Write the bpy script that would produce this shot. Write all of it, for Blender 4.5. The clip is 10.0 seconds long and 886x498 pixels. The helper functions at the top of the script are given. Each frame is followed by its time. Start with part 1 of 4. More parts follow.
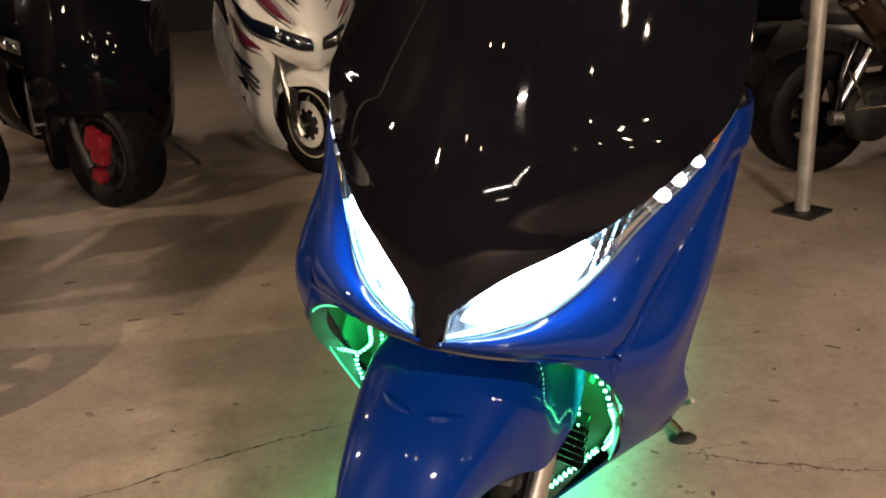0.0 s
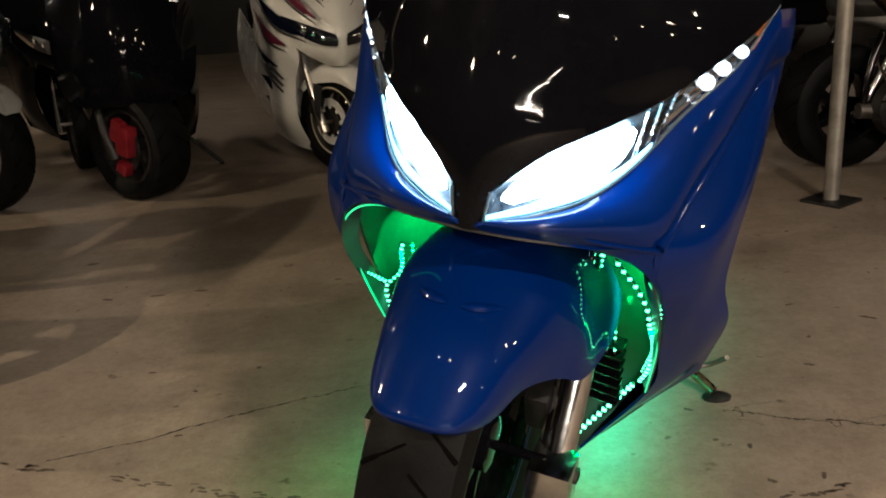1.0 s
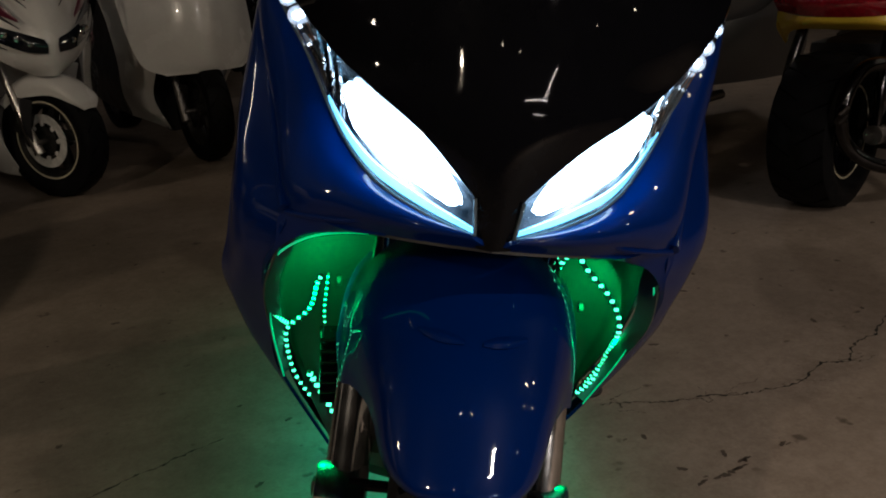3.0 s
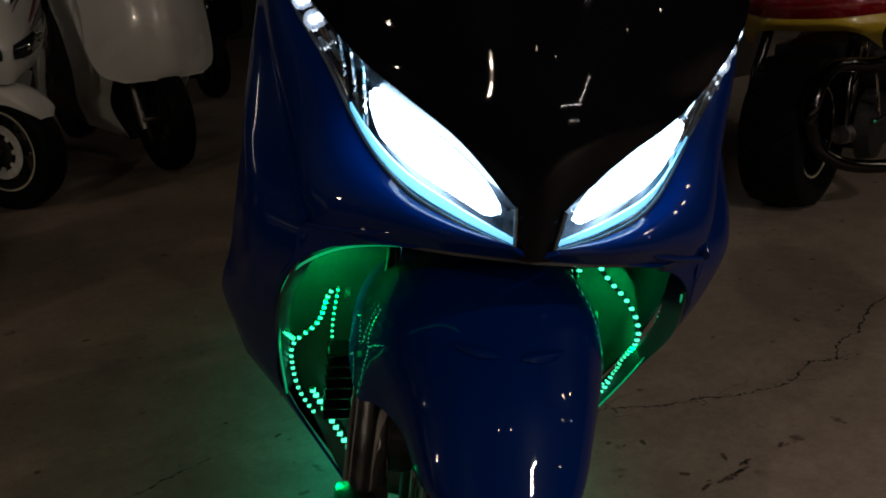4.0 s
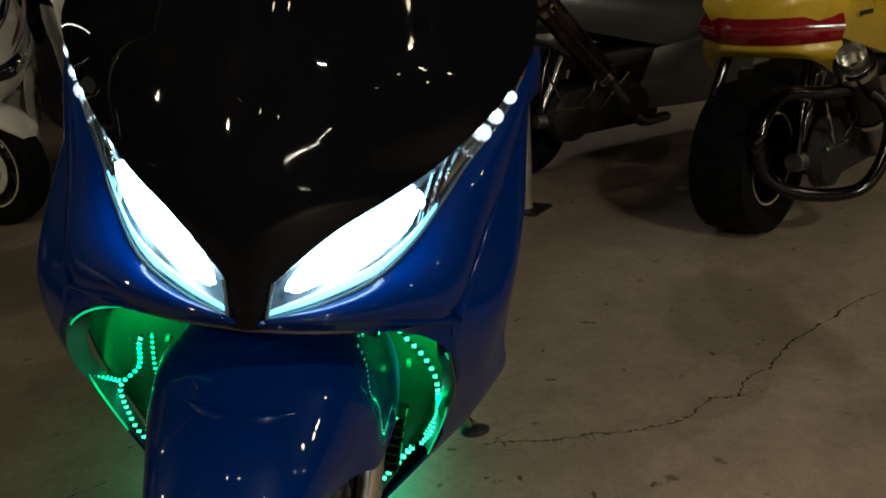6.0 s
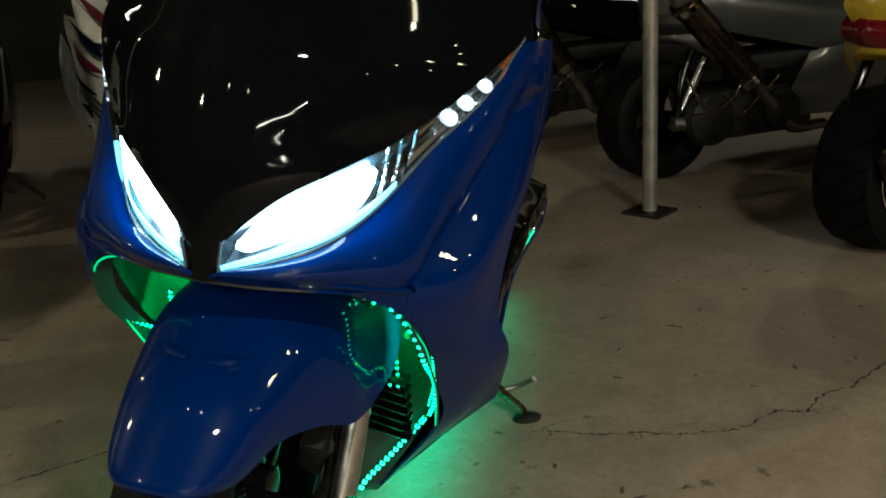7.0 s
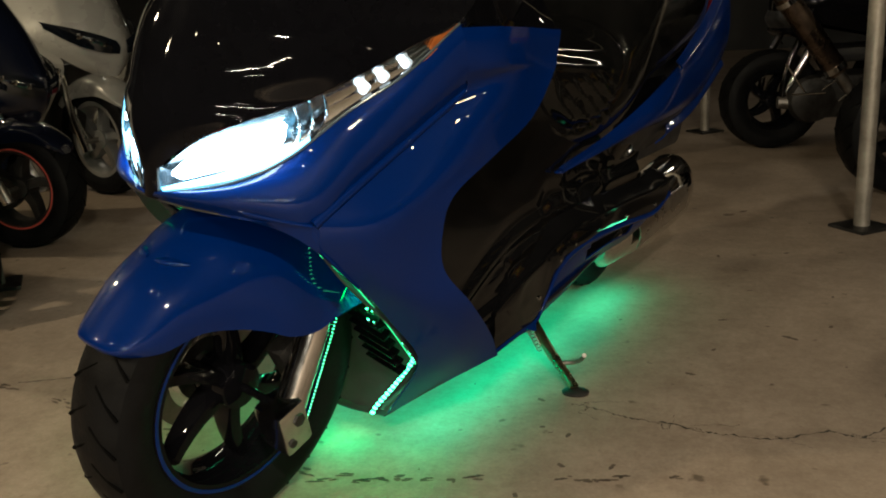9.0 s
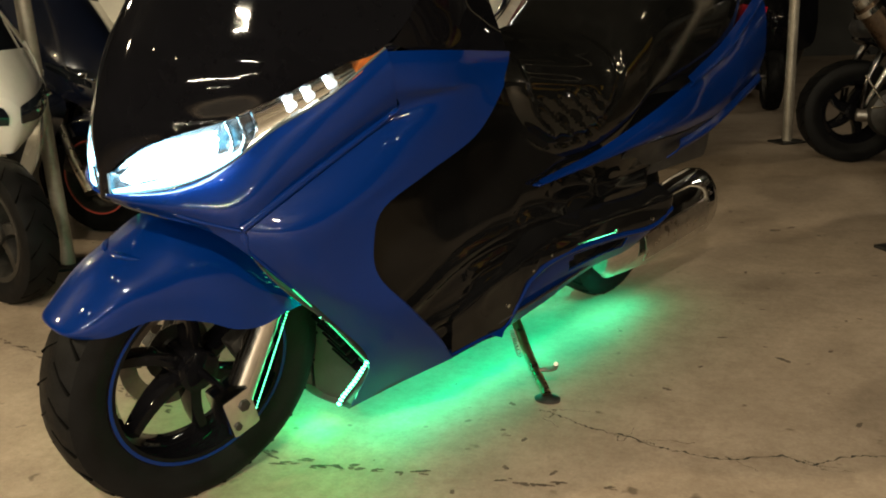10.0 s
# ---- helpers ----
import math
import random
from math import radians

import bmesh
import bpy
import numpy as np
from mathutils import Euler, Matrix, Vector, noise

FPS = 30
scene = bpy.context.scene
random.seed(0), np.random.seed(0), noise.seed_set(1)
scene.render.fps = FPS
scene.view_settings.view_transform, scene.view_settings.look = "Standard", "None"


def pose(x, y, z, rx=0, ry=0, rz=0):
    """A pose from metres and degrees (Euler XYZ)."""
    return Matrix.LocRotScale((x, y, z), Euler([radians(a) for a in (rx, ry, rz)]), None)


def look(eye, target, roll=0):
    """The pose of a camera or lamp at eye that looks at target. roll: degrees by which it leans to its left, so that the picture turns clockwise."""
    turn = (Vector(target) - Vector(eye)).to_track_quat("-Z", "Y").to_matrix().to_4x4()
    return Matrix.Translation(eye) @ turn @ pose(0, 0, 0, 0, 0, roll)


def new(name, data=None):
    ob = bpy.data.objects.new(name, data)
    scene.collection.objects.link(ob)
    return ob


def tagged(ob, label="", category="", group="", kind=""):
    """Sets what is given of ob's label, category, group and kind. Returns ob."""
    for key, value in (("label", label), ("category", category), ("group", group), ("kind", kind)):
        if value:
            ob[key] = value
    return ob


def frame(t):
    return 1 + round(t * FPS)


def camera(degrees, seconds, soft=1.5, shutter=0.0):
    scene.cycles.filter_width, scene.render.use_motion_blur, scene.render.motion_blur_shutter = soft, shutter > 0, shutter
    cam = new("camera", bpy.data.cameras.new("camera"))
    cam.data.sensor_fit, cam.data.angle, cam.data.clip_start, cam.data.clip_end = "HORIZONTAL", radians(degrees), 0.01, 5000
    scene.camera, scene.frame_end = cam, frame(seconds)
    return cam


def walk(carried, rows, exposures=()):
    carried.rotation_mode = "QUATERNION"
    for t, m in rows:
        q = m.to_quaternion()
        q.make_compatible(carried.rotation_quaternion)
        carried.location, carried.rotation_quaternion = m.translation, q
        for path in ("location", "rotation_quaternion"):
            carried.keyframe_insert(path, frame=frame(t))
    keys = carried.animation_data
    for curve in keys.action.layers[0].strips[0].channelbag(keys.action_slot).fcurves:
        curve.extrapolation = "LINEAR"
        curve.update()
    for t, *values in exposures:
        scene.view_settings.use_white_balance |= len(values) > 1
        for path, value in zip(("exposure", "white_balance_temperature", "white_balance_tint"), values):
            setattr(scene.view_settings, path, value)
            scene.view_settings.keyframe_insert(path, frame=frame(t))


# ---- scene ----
cam = camera(53.6, 10.0, soft=1.9, shutter=0.0)
METRES, EYE, TILT, LEAN, TURN = 2.432, 1.183, -20.1, 3.5, 0.0
ROWS = [
    (0.0, 0.0, 0.0, 0.0, -0.0, 0.0, -0.0),
    (0.5, -0.0092, 0.0061, -0.0542, 0.63, 2.35, -0.25),
    (1.0, -0.0113, 0.0123, -0.0798, 1.08, 2.28, -0.42),
    (1.5, -0.0402, 0.023, -0.0854, 0.5, 2.18, -0.25),
    (2.0, -0.0674, 0.0551, -0.0769, -6.66, 2.05, 2.31),
    (3.5, -0.1713, 0.1402, -0.0515, -21.23, 1.31, 7.61),
    (4.0, -0.1744, 0.1462, -0.0493, -22.02, 1.29, 7.96),
    (4.5, -0.1609, 0.1324, -0.0452, -22.74, 1.34, 8.3),
    (5.0, -0.1334, 0.1046, -0.0366, -22.95, 1.38, 8.49),
    (5.5, -0.0933, 0.0985, -0.0346, -22.42, 1.48, 8.29),
    (7.0, 0.0551, 0.0228, -0.0658, -7.12, 3.15, 2.97),
    (7.5, 0.1195, 0.009, -0.0722, -0.8, 3.29, 0.61),
    (8.0, 0.1823, -0.0102, -0.08, 6.23, 3.22, -2.06),
    (8.5, 0.2535, -0.0364, -0.0882, 10.93, 2.9, -3.83),
    (9.0, 0.3219, -0.0378, -0.0922, 14.58, 2.47, -5.19),
    (9.5, 0.3889, -0.0395, -0.0798, 19.33, 1.79, -7.04),
    (10.0, 0.4679, -0.0335, -0.067, 22.42, 1.26, -8.2),
]
EXPOSURES = [(0.0, 1.01, 6200, 18), (0.5, 0.88, 6050, 16), (1.0, 0.26, 5850, 10), (1.5, -0.69, 5550, 20), (2.0, -0.62, 5350, 22), (3.5, -1.47, 5550, 10), (4.0, -1.77, 5550, 14), (4.5, -1.97, 5650, 16), (5.0, -1.37, 5750, 12), (5.5, -0.97, 5800, 4), (7.0, -0.30, 5500, -8), (8.0, -0.15, 5550, -12), (8.5, -0.30, 5700, 0), (9.0, 0.12, 6000, 2), (9.5, 0.53, 6250, 4), (10.0, 0.83, 6400, 0)]
walk(cam, [(t, pose(0, 0, EYE, TILT, LEAN, TURN) @ pose(METRES * x, METRES * y, METRES * z, 90 + pitch, roll, yaw)) for t, x, y, z, yaw, pitch, roll in ROWS], EXPOSURES)

# ---- world and large lights ----
world = bpy.data.worlds.new("night")
scene.world = world
world.use_nodes = True
world.node_tree.nodes["Background"].inputs[0].default_value = (0.004, 0.005, 0.008, 1)
world.node_tree.nodes["Background"].inputs[1].default_value = 0.3


def lamp_light(name, x, y, z, size, power, colour, size_y=None, rot=(0, 0, 0)):
    d = bpy.data.lights.new(name, "AREA")
    d.shape, d.size, d.size_y = ("RECTANGLE", size, size_y) if size_y else ("DISK", size, size)
    d.energy, d.color = power, colour
    ob = new(name, d)
    ob.matrix_world = pose(x, y, z, *rot)
    return ob


# ---- materials ----
def material(name, base, rough=0.5, metal=0.0, coat=0.0, var=0.15, scale=8.0, bump=0.0, fine=60.0, spec=0.5, coat_rough=0.03, flakes=0.0):
    """A surface with colour variation at two scales, uneven gloss and a little relief."""
    m = bpy.data.materials.new(name)
    m.use_nodes = True
    nt = m.node_tree
    b = nt.nodes["Principled BSDF"]
    b.inputs["Metallic"].default_value = metal
    b.inputs["Coat Weight"].default_value = coat
    b.inputs["Coat Roughness"].default_value = coat_rough
    b.inputs["Specular IOR Level"].default_value = spec
    co = nt.nodes.new("ShaderNodeTexCoord")
    n1 = nt.nodes.new("ShaderNodeTexNoise")
    n1.inputs["Scale"].default_value, n1.inputs["Detail"].default_value = scale, 5
    n2 = nt.nodes.new("ShaderNodeTexNoise")
    n2.inputs["Scale"].default_value, n2.inputs["Detail"].default_value = fine, 3
    for n in (n1, n2):
        nt.links.new(co.outputs["Object"], n.inputs["Vector"])
    mix = nt.nodes.new("ShaderNodeMath")
    mix.operation = "MULTIPLY_ADD"
    nt.links.new(n2.outputs["Fac"], mix.inputs[0])
    mix.inputs[1].default_value = 0.4
    nt.links.new(n1.outputs["Fac"], mix.inputs[2])
    ramp = nt.nodes.new("ShaderNodeValToRGB")
    ramp.color_ramp.elements[0].position, ramp.color_ramp.elements[1].position = 0.45, 0.95
    ramp.color_ramp.elements[0].color = (*[c * (1 - var) for c in base], 1)
    ramp.color_ramp.elements[1].color = (*[min(1, c * (1 + var)) for c in base], 1)
    nt.links.new(mix.outputs[0], ramp.inputs[0])
    nt.links.new(ramp.outputs[0], b.inputs["Base Color"])
    rr = nt.nodes.new("ShaderNodeMapRange")
    rr.inputs[1].default_value, rr.inputs[2].default_value = 0.3, 0.7
    rr.inputs[3].default_value, rr.inputs[4].default_value = max(0.02, rough * 0.8), min(1, rough * 1.25)
    nt.links.new(n1.outputs["Fac"], rr.inputs[0])
    nt.links.new(rr.outputs[0], b.inputs["Roughness"])
    if bump or flakes:
        bp = nt.nodes.new("ShaderNodeBump")
        bp.inputs["Strength"].default_value, bp.inputs["Distance"].default_value = bump or flakes, 0.002
        nt.links.new(n2.outputs["Fac"], bp.inputs["Height"])
        nt.links.new(bp.outputs[0], b.inputs["Normal"])
    return m


def glow(name, colour, strength):
    m = bpy.data.materials.new(name)
    m.use_nodes = True
    b = m.node_tree.nodes["Principled BSDF"]
    b.inputs["Base Color"].default_value = (*[c * 0.5 + 0.2 for c in colour], 1)
    b.inputs["Emission Color"].default_value = (*colour, 1)
    b.inputs["Emission Strength"].default_value = strength
    b.inputs["Roughness"].default_value = 0.3
    return m


def clear(name, colour, rough=0.02):
    m = bpy.data.materials.new(name)
    m.use_nodes = True
    nt = m.node_tree
    nt.nodes.remove(nt.nodes["Principled BSDF"])
    out = nt.nodes["Material Output"]
    tr, gl, mx, fr = (nt.nodes.new(k) for k in ("ShaderNodeBsdfTransparent", "ShaderNodeBsdfGlossy", "ShaderNodeMixShader", "ShaderNodeFresnel"))
    tr.inputs[0].default_value = (*colour, 1)
    gl.inputs["Roughness"].default_value = rough
    fr.inputs[0].default_value = 1.5
    nt.links.new(fr.outputs[0], mx.inputs[0])
    nt.links.new(tr.outputs[0], mx.inputs[1])
    nt.links.new(gl.outputs[0], mx.inputs[2])
    nt.links.new(mx.outputs[0], out.inputs[0])
    return m


def concrete(name):
    m = bpy.data.materials.new(name)
    m.use_nodes = True
    nt = m.node_tree
    b = nt.nodes["Principled BSDF"]
    co = nt.nodes.new("ShaderNodeTexCoord")

    def noise_node(s, d, rough=0.6):
        n = nt.nodes.new("ShaderNodeTexNoise")
        n.inputs["Scale"].default_value, n.inputs["Detail"].default_value, n.inputs["Roughness"].default_value = s, d, rough
        nt.links.new(co.outputs["Object"], n.inputs["Vector"])
        return n

    def ramp_node(src, stops):
        r = nt.nodes.new("ShaderNodeValToRGB")
        e = r.color_ramp.elements
        for k, (p, c) in enumerate(stops):
            el = e[k] if k < 2 else e.new(p)
            el.position, el.color = p, (*c, 1)
        nt.links.new(src, r.inputs[0])
        return r

    def mixed(kind, fac, a, c):
        x = nt.nodes.new("ShaderNodeMix")
        x.data_type, x.blend_type = "RGBA", kind
        x.inputs[0].default_value = fac
        nt.links.new(a, x.inputs[6])
        nt.links.new(c, x.inputs[7])
        return x.outputs[2]

    big, mid, grain, spots = noise_node(0.9, 6), noise_node(7, 9, 0.75), noise_node(120, 3), noise_node(16, 2)
    small, patch = noise_node(38, 6, 0.7), noise_node(1.7, 3, 0.45)
    base = ramp_node(big.outputs["Fac"], [(0.3, (0.30, 0.240, 0.186)), (0.7, (0.42, 0.338, 0.264))])
    blot = ramp_node(mid.outputs["Fac"], [(0.34, (0.66, 0.64, 0.62)), (0.60, (1, 1, 1))])
    dots = ramp_node(spots.outputs["Fac"], [(0.25, (0.30, 0.27, 0.24)), (0.32, (1, 1, 1))])
    gr = ramp_node(grain.outputs["Fac"], [(0.3, (0.84, 0.84, 0.84)), (0.7, (1.0, 1.0, 1.0))])
    c = mixed("MULTIPLY", 0.8, base.outputs[0], blot.outputs[0])
    fleck = ramp_node(small.outputs["Fac"], [(0.36, (0.84, 0.82, 0.80)), (0.58, (1, 1, 1))])
    damp = ramp_node(patch.outputs["Fac"], [(0.37, (0.70, 0.69, 0.68)), (0.43, (1, 1, 1))])
    c = mixed("MULTIPLY", 0.85, c, fleck.outputs[0])
    c = mixed("MULTIPLY", 0.7, c, damp.outputs[0])
    c = mixed("MULTIPLY", 0.8, c, dots.outputs[0])
    c = mixed("MULTIPLY", 0.8, c, gr.outputs[0])
    nt.links.new(c, b.inputs["Base Color"])
    ro = nt.nodes.new("ShaderNodeMapRange")
    ro.inputs[3].default_value, ro.inputs[4].default_value = 0.45, 0.8
    nt.links.new(mid.outputs["Fac"], ro.inputs[0])
    nt.links.new(ro.outputs[0], b.inputs["Roughness"])
    bp = nt.nodes.new("ShaderNodeBump")
    bp.inputs["Strength"].default_value, bp.inputs["Distance"].default_value = 0.25, 0.003
    nt.links.new(grain.outputs["Fac"], bp.inputs["Height"])
    nt.links.new(bp.outputs[0], b.inputs["Normal"])
    return m


BLUE = material("candy blue paint", (0.0003, 0.044, 0.160), 0.32, 0.45, 0.30, 0.10, 3, flakes=0.05, fine=900, spec=0.08, coat_rough=0.012)
BLUE = material("candy blue paint", (0.0004, 0.0125, 0.098), 0.35, 0.0, 0.5, 0.12, 3, flakes=0.04, fine=900, spec=0.03, coat_rough=0.015)
BLACK = material("gloss black paint", (0.003, 0.003, 0.004), 0.03, 0.0, 0.0, 0.3, 4, spec=0.12)
MOULDED = material("glossy moulded black plastic", (0.004, 0.004, 0.0045), 0.07, 0.0, 0.0, 0.3, 6, spec=0.38)
SATIN = material("satin black plastic", (0.018, 0.018, 0.020), 0.45, 0.0, 0.0, 0.3, 12, bump=0.15)
SMOKE = material("smoked screen", (0.006, 0.008, 0.012), 0.06, 0.0, 1.0, 0.2, 3)
RUBBER = material("tyre rubber", (0.0045, 0.0045, 0.005), 0.55, 0.0, 0.0, 0.4, 20, bump=0.3, fine=150, spec=0.10)
CHROME = material("chrome", (0.75, 0.73, 0.70), 0.07, 1.0, 0.0, 0.08, 20)
ALU = material("brushed aluminium", (0.55, 0.52, 0.48), 0.3, 1.0, 0.0, 0.15, 30, bump=0.1)
STEEL = material("dull steel", (0.30, 0.28, 0.26), 0.45, 1.0, 0.0, 0.25, 25, bump=0.2)
BLACKCHROME = material("black chrome", (0.05, 0.048, 0.048), 0.12, 1.0, 0.0, 0.2, 20)
DISCGREY = material("ground brake disc steel", (0.66, 0.64, 0.60), 0.42, 0.2, 0.0, 0.2, 30)
STANDMETAL = material("brassy plated steel", (0.42, 0.33, 0.20), 0.3, 1.0, 0.0, 0.2, 25)
TITAN = material("heat-stained titanium", (0.17, 0.125, 0.095), 0.28, 1.0, 0.0, 0.35, 14)
FORKMETAL = material("polished fork alloy", (0.60, 0.60, 0.60), 0.16, 1.0, 0.0, 0.12, 30, bump=0.05)
IRON = material("dark cast metal", (0.05, 0.048, 0.046), 0.5, 0.8, 0.0, 0.4, 25, bump=0.3)
LEATHER = material("black seat leather", (0.004, 0.004, 0.004), 0.07, 0.0, 0.0, 0.3, 30, bump=0.01, fine=160, spec=0.42)
WHITE = material("pearl white paint", (0.68, 0.66, 0.62), 0.25, 0.0, 0.8, 0.06, 5)
PEARL = material("pearl grey paint", (0.38, 0.37, 0.35), 0.28, 0.1, 0.7, 0.08, 5)
SILVER = material("silver grey paint", (0.11, 0.11, 0.115), 0.35, 0.5, 0.6, 0.1, 5)
YELLOW = material("yellow paint", (0.56, 0.38, 0.02), 0.28, 0.0, 0.9, 0.08, 5)
MAROON = material("maroon decal", (0.10, 0.012, 0.03), 0.3, 0.0, 0.7, 0.2, 8)
REDLENS = material("red lamp lens", (0.22, 0.006, 0.012), 0.12, 0.0, 1.0, 0.25, 60)
AMBER = material("amber lamp lens", (0.55, 0.16, 0.03), 0.12, 0.0, 1.0, 0.2, 60)
REDPAINT = material("red painted metal", (0.24, 0.012, 0.02), 0.4, 0.2, 0.4, 0.2, 20)
NAVY = material("navy paint", (0.004, 0.0065, 0.019), 0.15, 0.2, 1.0, 0.2, 5)
RIMBLUE = material("candy blue paint", (0.0003, 0.044, 0.160), 0.32, 0.45, 0.30, 0.10, 3, flakes=0.05, fine=900, spec=0.08, coat_rough=0.012)
RIMBLUE = material("candy blue paint", (0.0004, 0.0125, 0.098), 0.35, 0.0, 0.5, 0.12, 3, flakes=0.04, fine=900, spec=0.03, coat_rough=0.015)
RIMRED = material("red rim tape", (0.5, 0.08, 0.06), 0.4, 0.1, 0.2, 0.1, 20)
CREAM = material("pale rim line", (0.6, 0.55, 0.4), 0.4, 0.0, 0.2, 0.15, 20)
WHEELGREY = material("silver wheel paint", (0.30, 0.30, 0.29), 0.35, 0.5, 0.4, 0.15, 10)
POLE = material("galvanised pole", (0.33, 0.30, 0.26), 0.5, 0.6, 0.0, 0.25, 12, bump=0.2)
GUNMETAL = material("dark reflector metal", (0.10, 0.11, 0.12), 0.25, 1.0, 0.0, 0.2, 20)
LENSEDGE = material("polycarbonate edge", (0.07, 0.09, 0.10), 0.15, 0.0, 0.5, 0.1, 20)
LINER = material("dark grey moulded liner", (0.032, 0.032, 0.034), 0.35, 0.0, 0.0, 0.3, 14, bump=0.1)
LEDTAPE = material("led tape", (0.10, 0.14, 0.11), 0.4, 0.0, 0.0, 0.2, 40)
LENS = clear("clear lens", (0.93, 0.96, 0.98))
HEAD = glow("headlamp glow", (0.72, 0.90, 1.0), 40)
HALO = glow("headlamp light guide", (0.25, 0.72, 1.0), 4.0)
LED = glow("green led", (0.12, 1.0, 0.42), 9)
# emission for led light that falls on the vent lip
LIPGLOW = glow("green vent lip glow", (0.02, 1.0, 0.34), 0.9)
WLED = glow("white marker led", (0.85, 0.93, 1.0), 30)
# emission put into the cups in place of the led light they reflect
GLOWCUP = glow("glowing reflector cup", (0.80, 0.90, 1.0), 0.5)
TUBE = glow("fluorescent tube glow", (1.0, 0.93, 0.78), 18)
BULB = glow("ceiling bulb glow", (1.0, 0.78, 0.48), 260)
CONCRETE = concrete("worn concrete")
WALLMAT = material("dark painted board", (0.014, 0.014, 0.015), 0.8, 0, 0, 0.35, 2, bump=0.2)
GROOVE = material("tyre groove", (0.0015, 0.0015, 0.0015), 0.8, 0.0, 0.0, 0.2, 30, spec=0.04)
STAIN = material("oil stain", (0.105, 0.078, 0.058), 0.75, 0, 0, 0.5, 30)
CRACK = material("crack dirt", (0.045, 0.038, 0.03), 0.9, 0, 0, 0.3, 30)


# ---- building helpers ----
def part(name, bm, mat, parent=None, label="", smooth=True):
    """Links a bmesh as one mesh object, under a thing or part."""
    me = bpy.data.meshes.new(name)
    bm.to_mesh(me)
    bm.free()
    me.materials.append(mat)
    if smooth:
        me.polygons.foreach_set("use_smooth", [True] * len(me.polygons))
        me.set_sharp_from_angle(angle=radians(38))
    ob = new(name, me)
    if parent:
        ob.parent = parent
    if label:
        ob["label"] = label
    return ob


def thing(name, m, label, category, group="", kind=""):
    ob = new(name)
    ob.empty_display_size = 0.1
    ob.matrix_world = m
    return tagged(ob, label, category, group, kind)


def spline(pts, n):
    """Points of a Catmull-Rom curve through pts, n to each stretch."""
    p = [np.array(q, float) for q in pts]
    p = [2 * p[0] - p[1]] + p + [2 * p[-1] - p[-2]]
    out = []
    for k in range(1, len(p) - 2):
        for s in range(n):
            t = s / n
            out.append(0.5 * (2 * p[k] + (p[k + 1] - p[k - 1]) * t + (2 * p[k - 1] - 5 * p[k] + 4 * p[k + 1] - p[k + 2]) * t * t + (3 * p[k] - p[k - 1] - 3 * p[k + 1] + p[k + 2]) * t ** 3))
    out.append(p[-2])
    return out


def skin(rows, nu=5, nv=5, thick=0.0, mirror=False, closed=False):
    """A smooth sheet through rows of points, as a bmesh; thick gives it a body on its inner side."""
    if mirror:
        rows = [[(-x, y, z) for x, y, z in r][::-1] for r in rows]
    fine = [spline(r, nu) for r in rows]
    cols = [spline([f[k] for f in fine], nv) for k in range(len(fine[0]))]
    bm = bmesh.new()
    g = [[bm.verts.new(p) for p in c] for c in cols]
    for a in range(len(g) - 1):
        for b in range(len(g[0]) - 1):
            bm.faces.new((g[a][b], g[a + 1][b], g[a + 1][b + 1], g[a][b + 1]))
    if closed:
        bmesh.ops.remove_doubles(bm, verts=bm.verts, dist=1e-5)
    bmesh.ops.recalc_face_normals(bm, faces=bm.faces)
    if thick:
        bmesh.ops.solidify(bm, geom=bm.faces[:], thickness=thick)
    return bm


def tube(pts, r, seg=10, n=4, r2=None, caps=True, bm=None):
    """A round bar along a smooth curve."""
    c = spline(pts, n) if len(pts) > 2 else [np.array(p, float) for p in pts]
    bm = bm or bmesh.new()
    rings, up = [], Vector((0, 0, 1))
    for k, p in enumerate(c):
        d = Vector(c[min(k + 1, len(c) - 1)] - c[max(k - 1, 0)]).normalized()
        a = d.cross(up)
        if a.length < 0.1:
            a = d.cross(Vector((1, 0, 0)))
        a.normalize()
        b = d.cross(a)
        rad = r + ((r2 if r2 is not None else r) - r) * k / (len(c) - 1)
        rings.append([bm.verts.new(Vector(p) + rad * (a * math.cos(2 * math.pi * s / seg) + b * math.sin(2 * math.pi * s / seg))) for s in range(seg)])
    for u, v in zip(rings, rings[1:]):
        for s in range(seg):
            bm.faces.new((u[s], u[(s + 1) % seg], v[(s + 1) % seg], v[s]))
    if caps:
        bm.faces.new(rings[0])
        bm.faces.new(rings[-1])
    bmesh.ops.recalc_face_normals(bm, faces=bm.faces)
    return bm


def lathe(profile, seg=48, axis="x", bm=None, centre=(0, 0, 0), closed=False):
    """A turned body: profile of (along the axis, radius)."""
    bm = bm or bmesh.new()
    c = Vector(centre)
    rings = []
    for a, r in profile:
        ring = []
        for s in range(seg):
            t = 2 * math.pi * s / seg
            q = {"x": (a, r * math.cos(t), r * math.sin(t)), "y": (r * math.cos(t), a, r * math.sin(t)), "z": (r * math.cos(t), r * math.sin(t), a)}[axis]
            ring.append(bm.verts.new(c + Vector(q)))
        rings.append(ring)
    pairs = list(zip(rings, rings[1:])) + ([(rings[-1], rings[0])] if closed else [])
    for u, v in pairs:
        for s in range(seg):
            bm.faces.new((u[s], u[(s + 1) % seg], v[(s + 1) % seg], v[s]))
    if not closed:
        for r in (rings[0], rings[-1]):
            bm.faces.new(r)
    bmesh.ops.recalc_face_normals(bm, faces=bm.faces)
    return bm


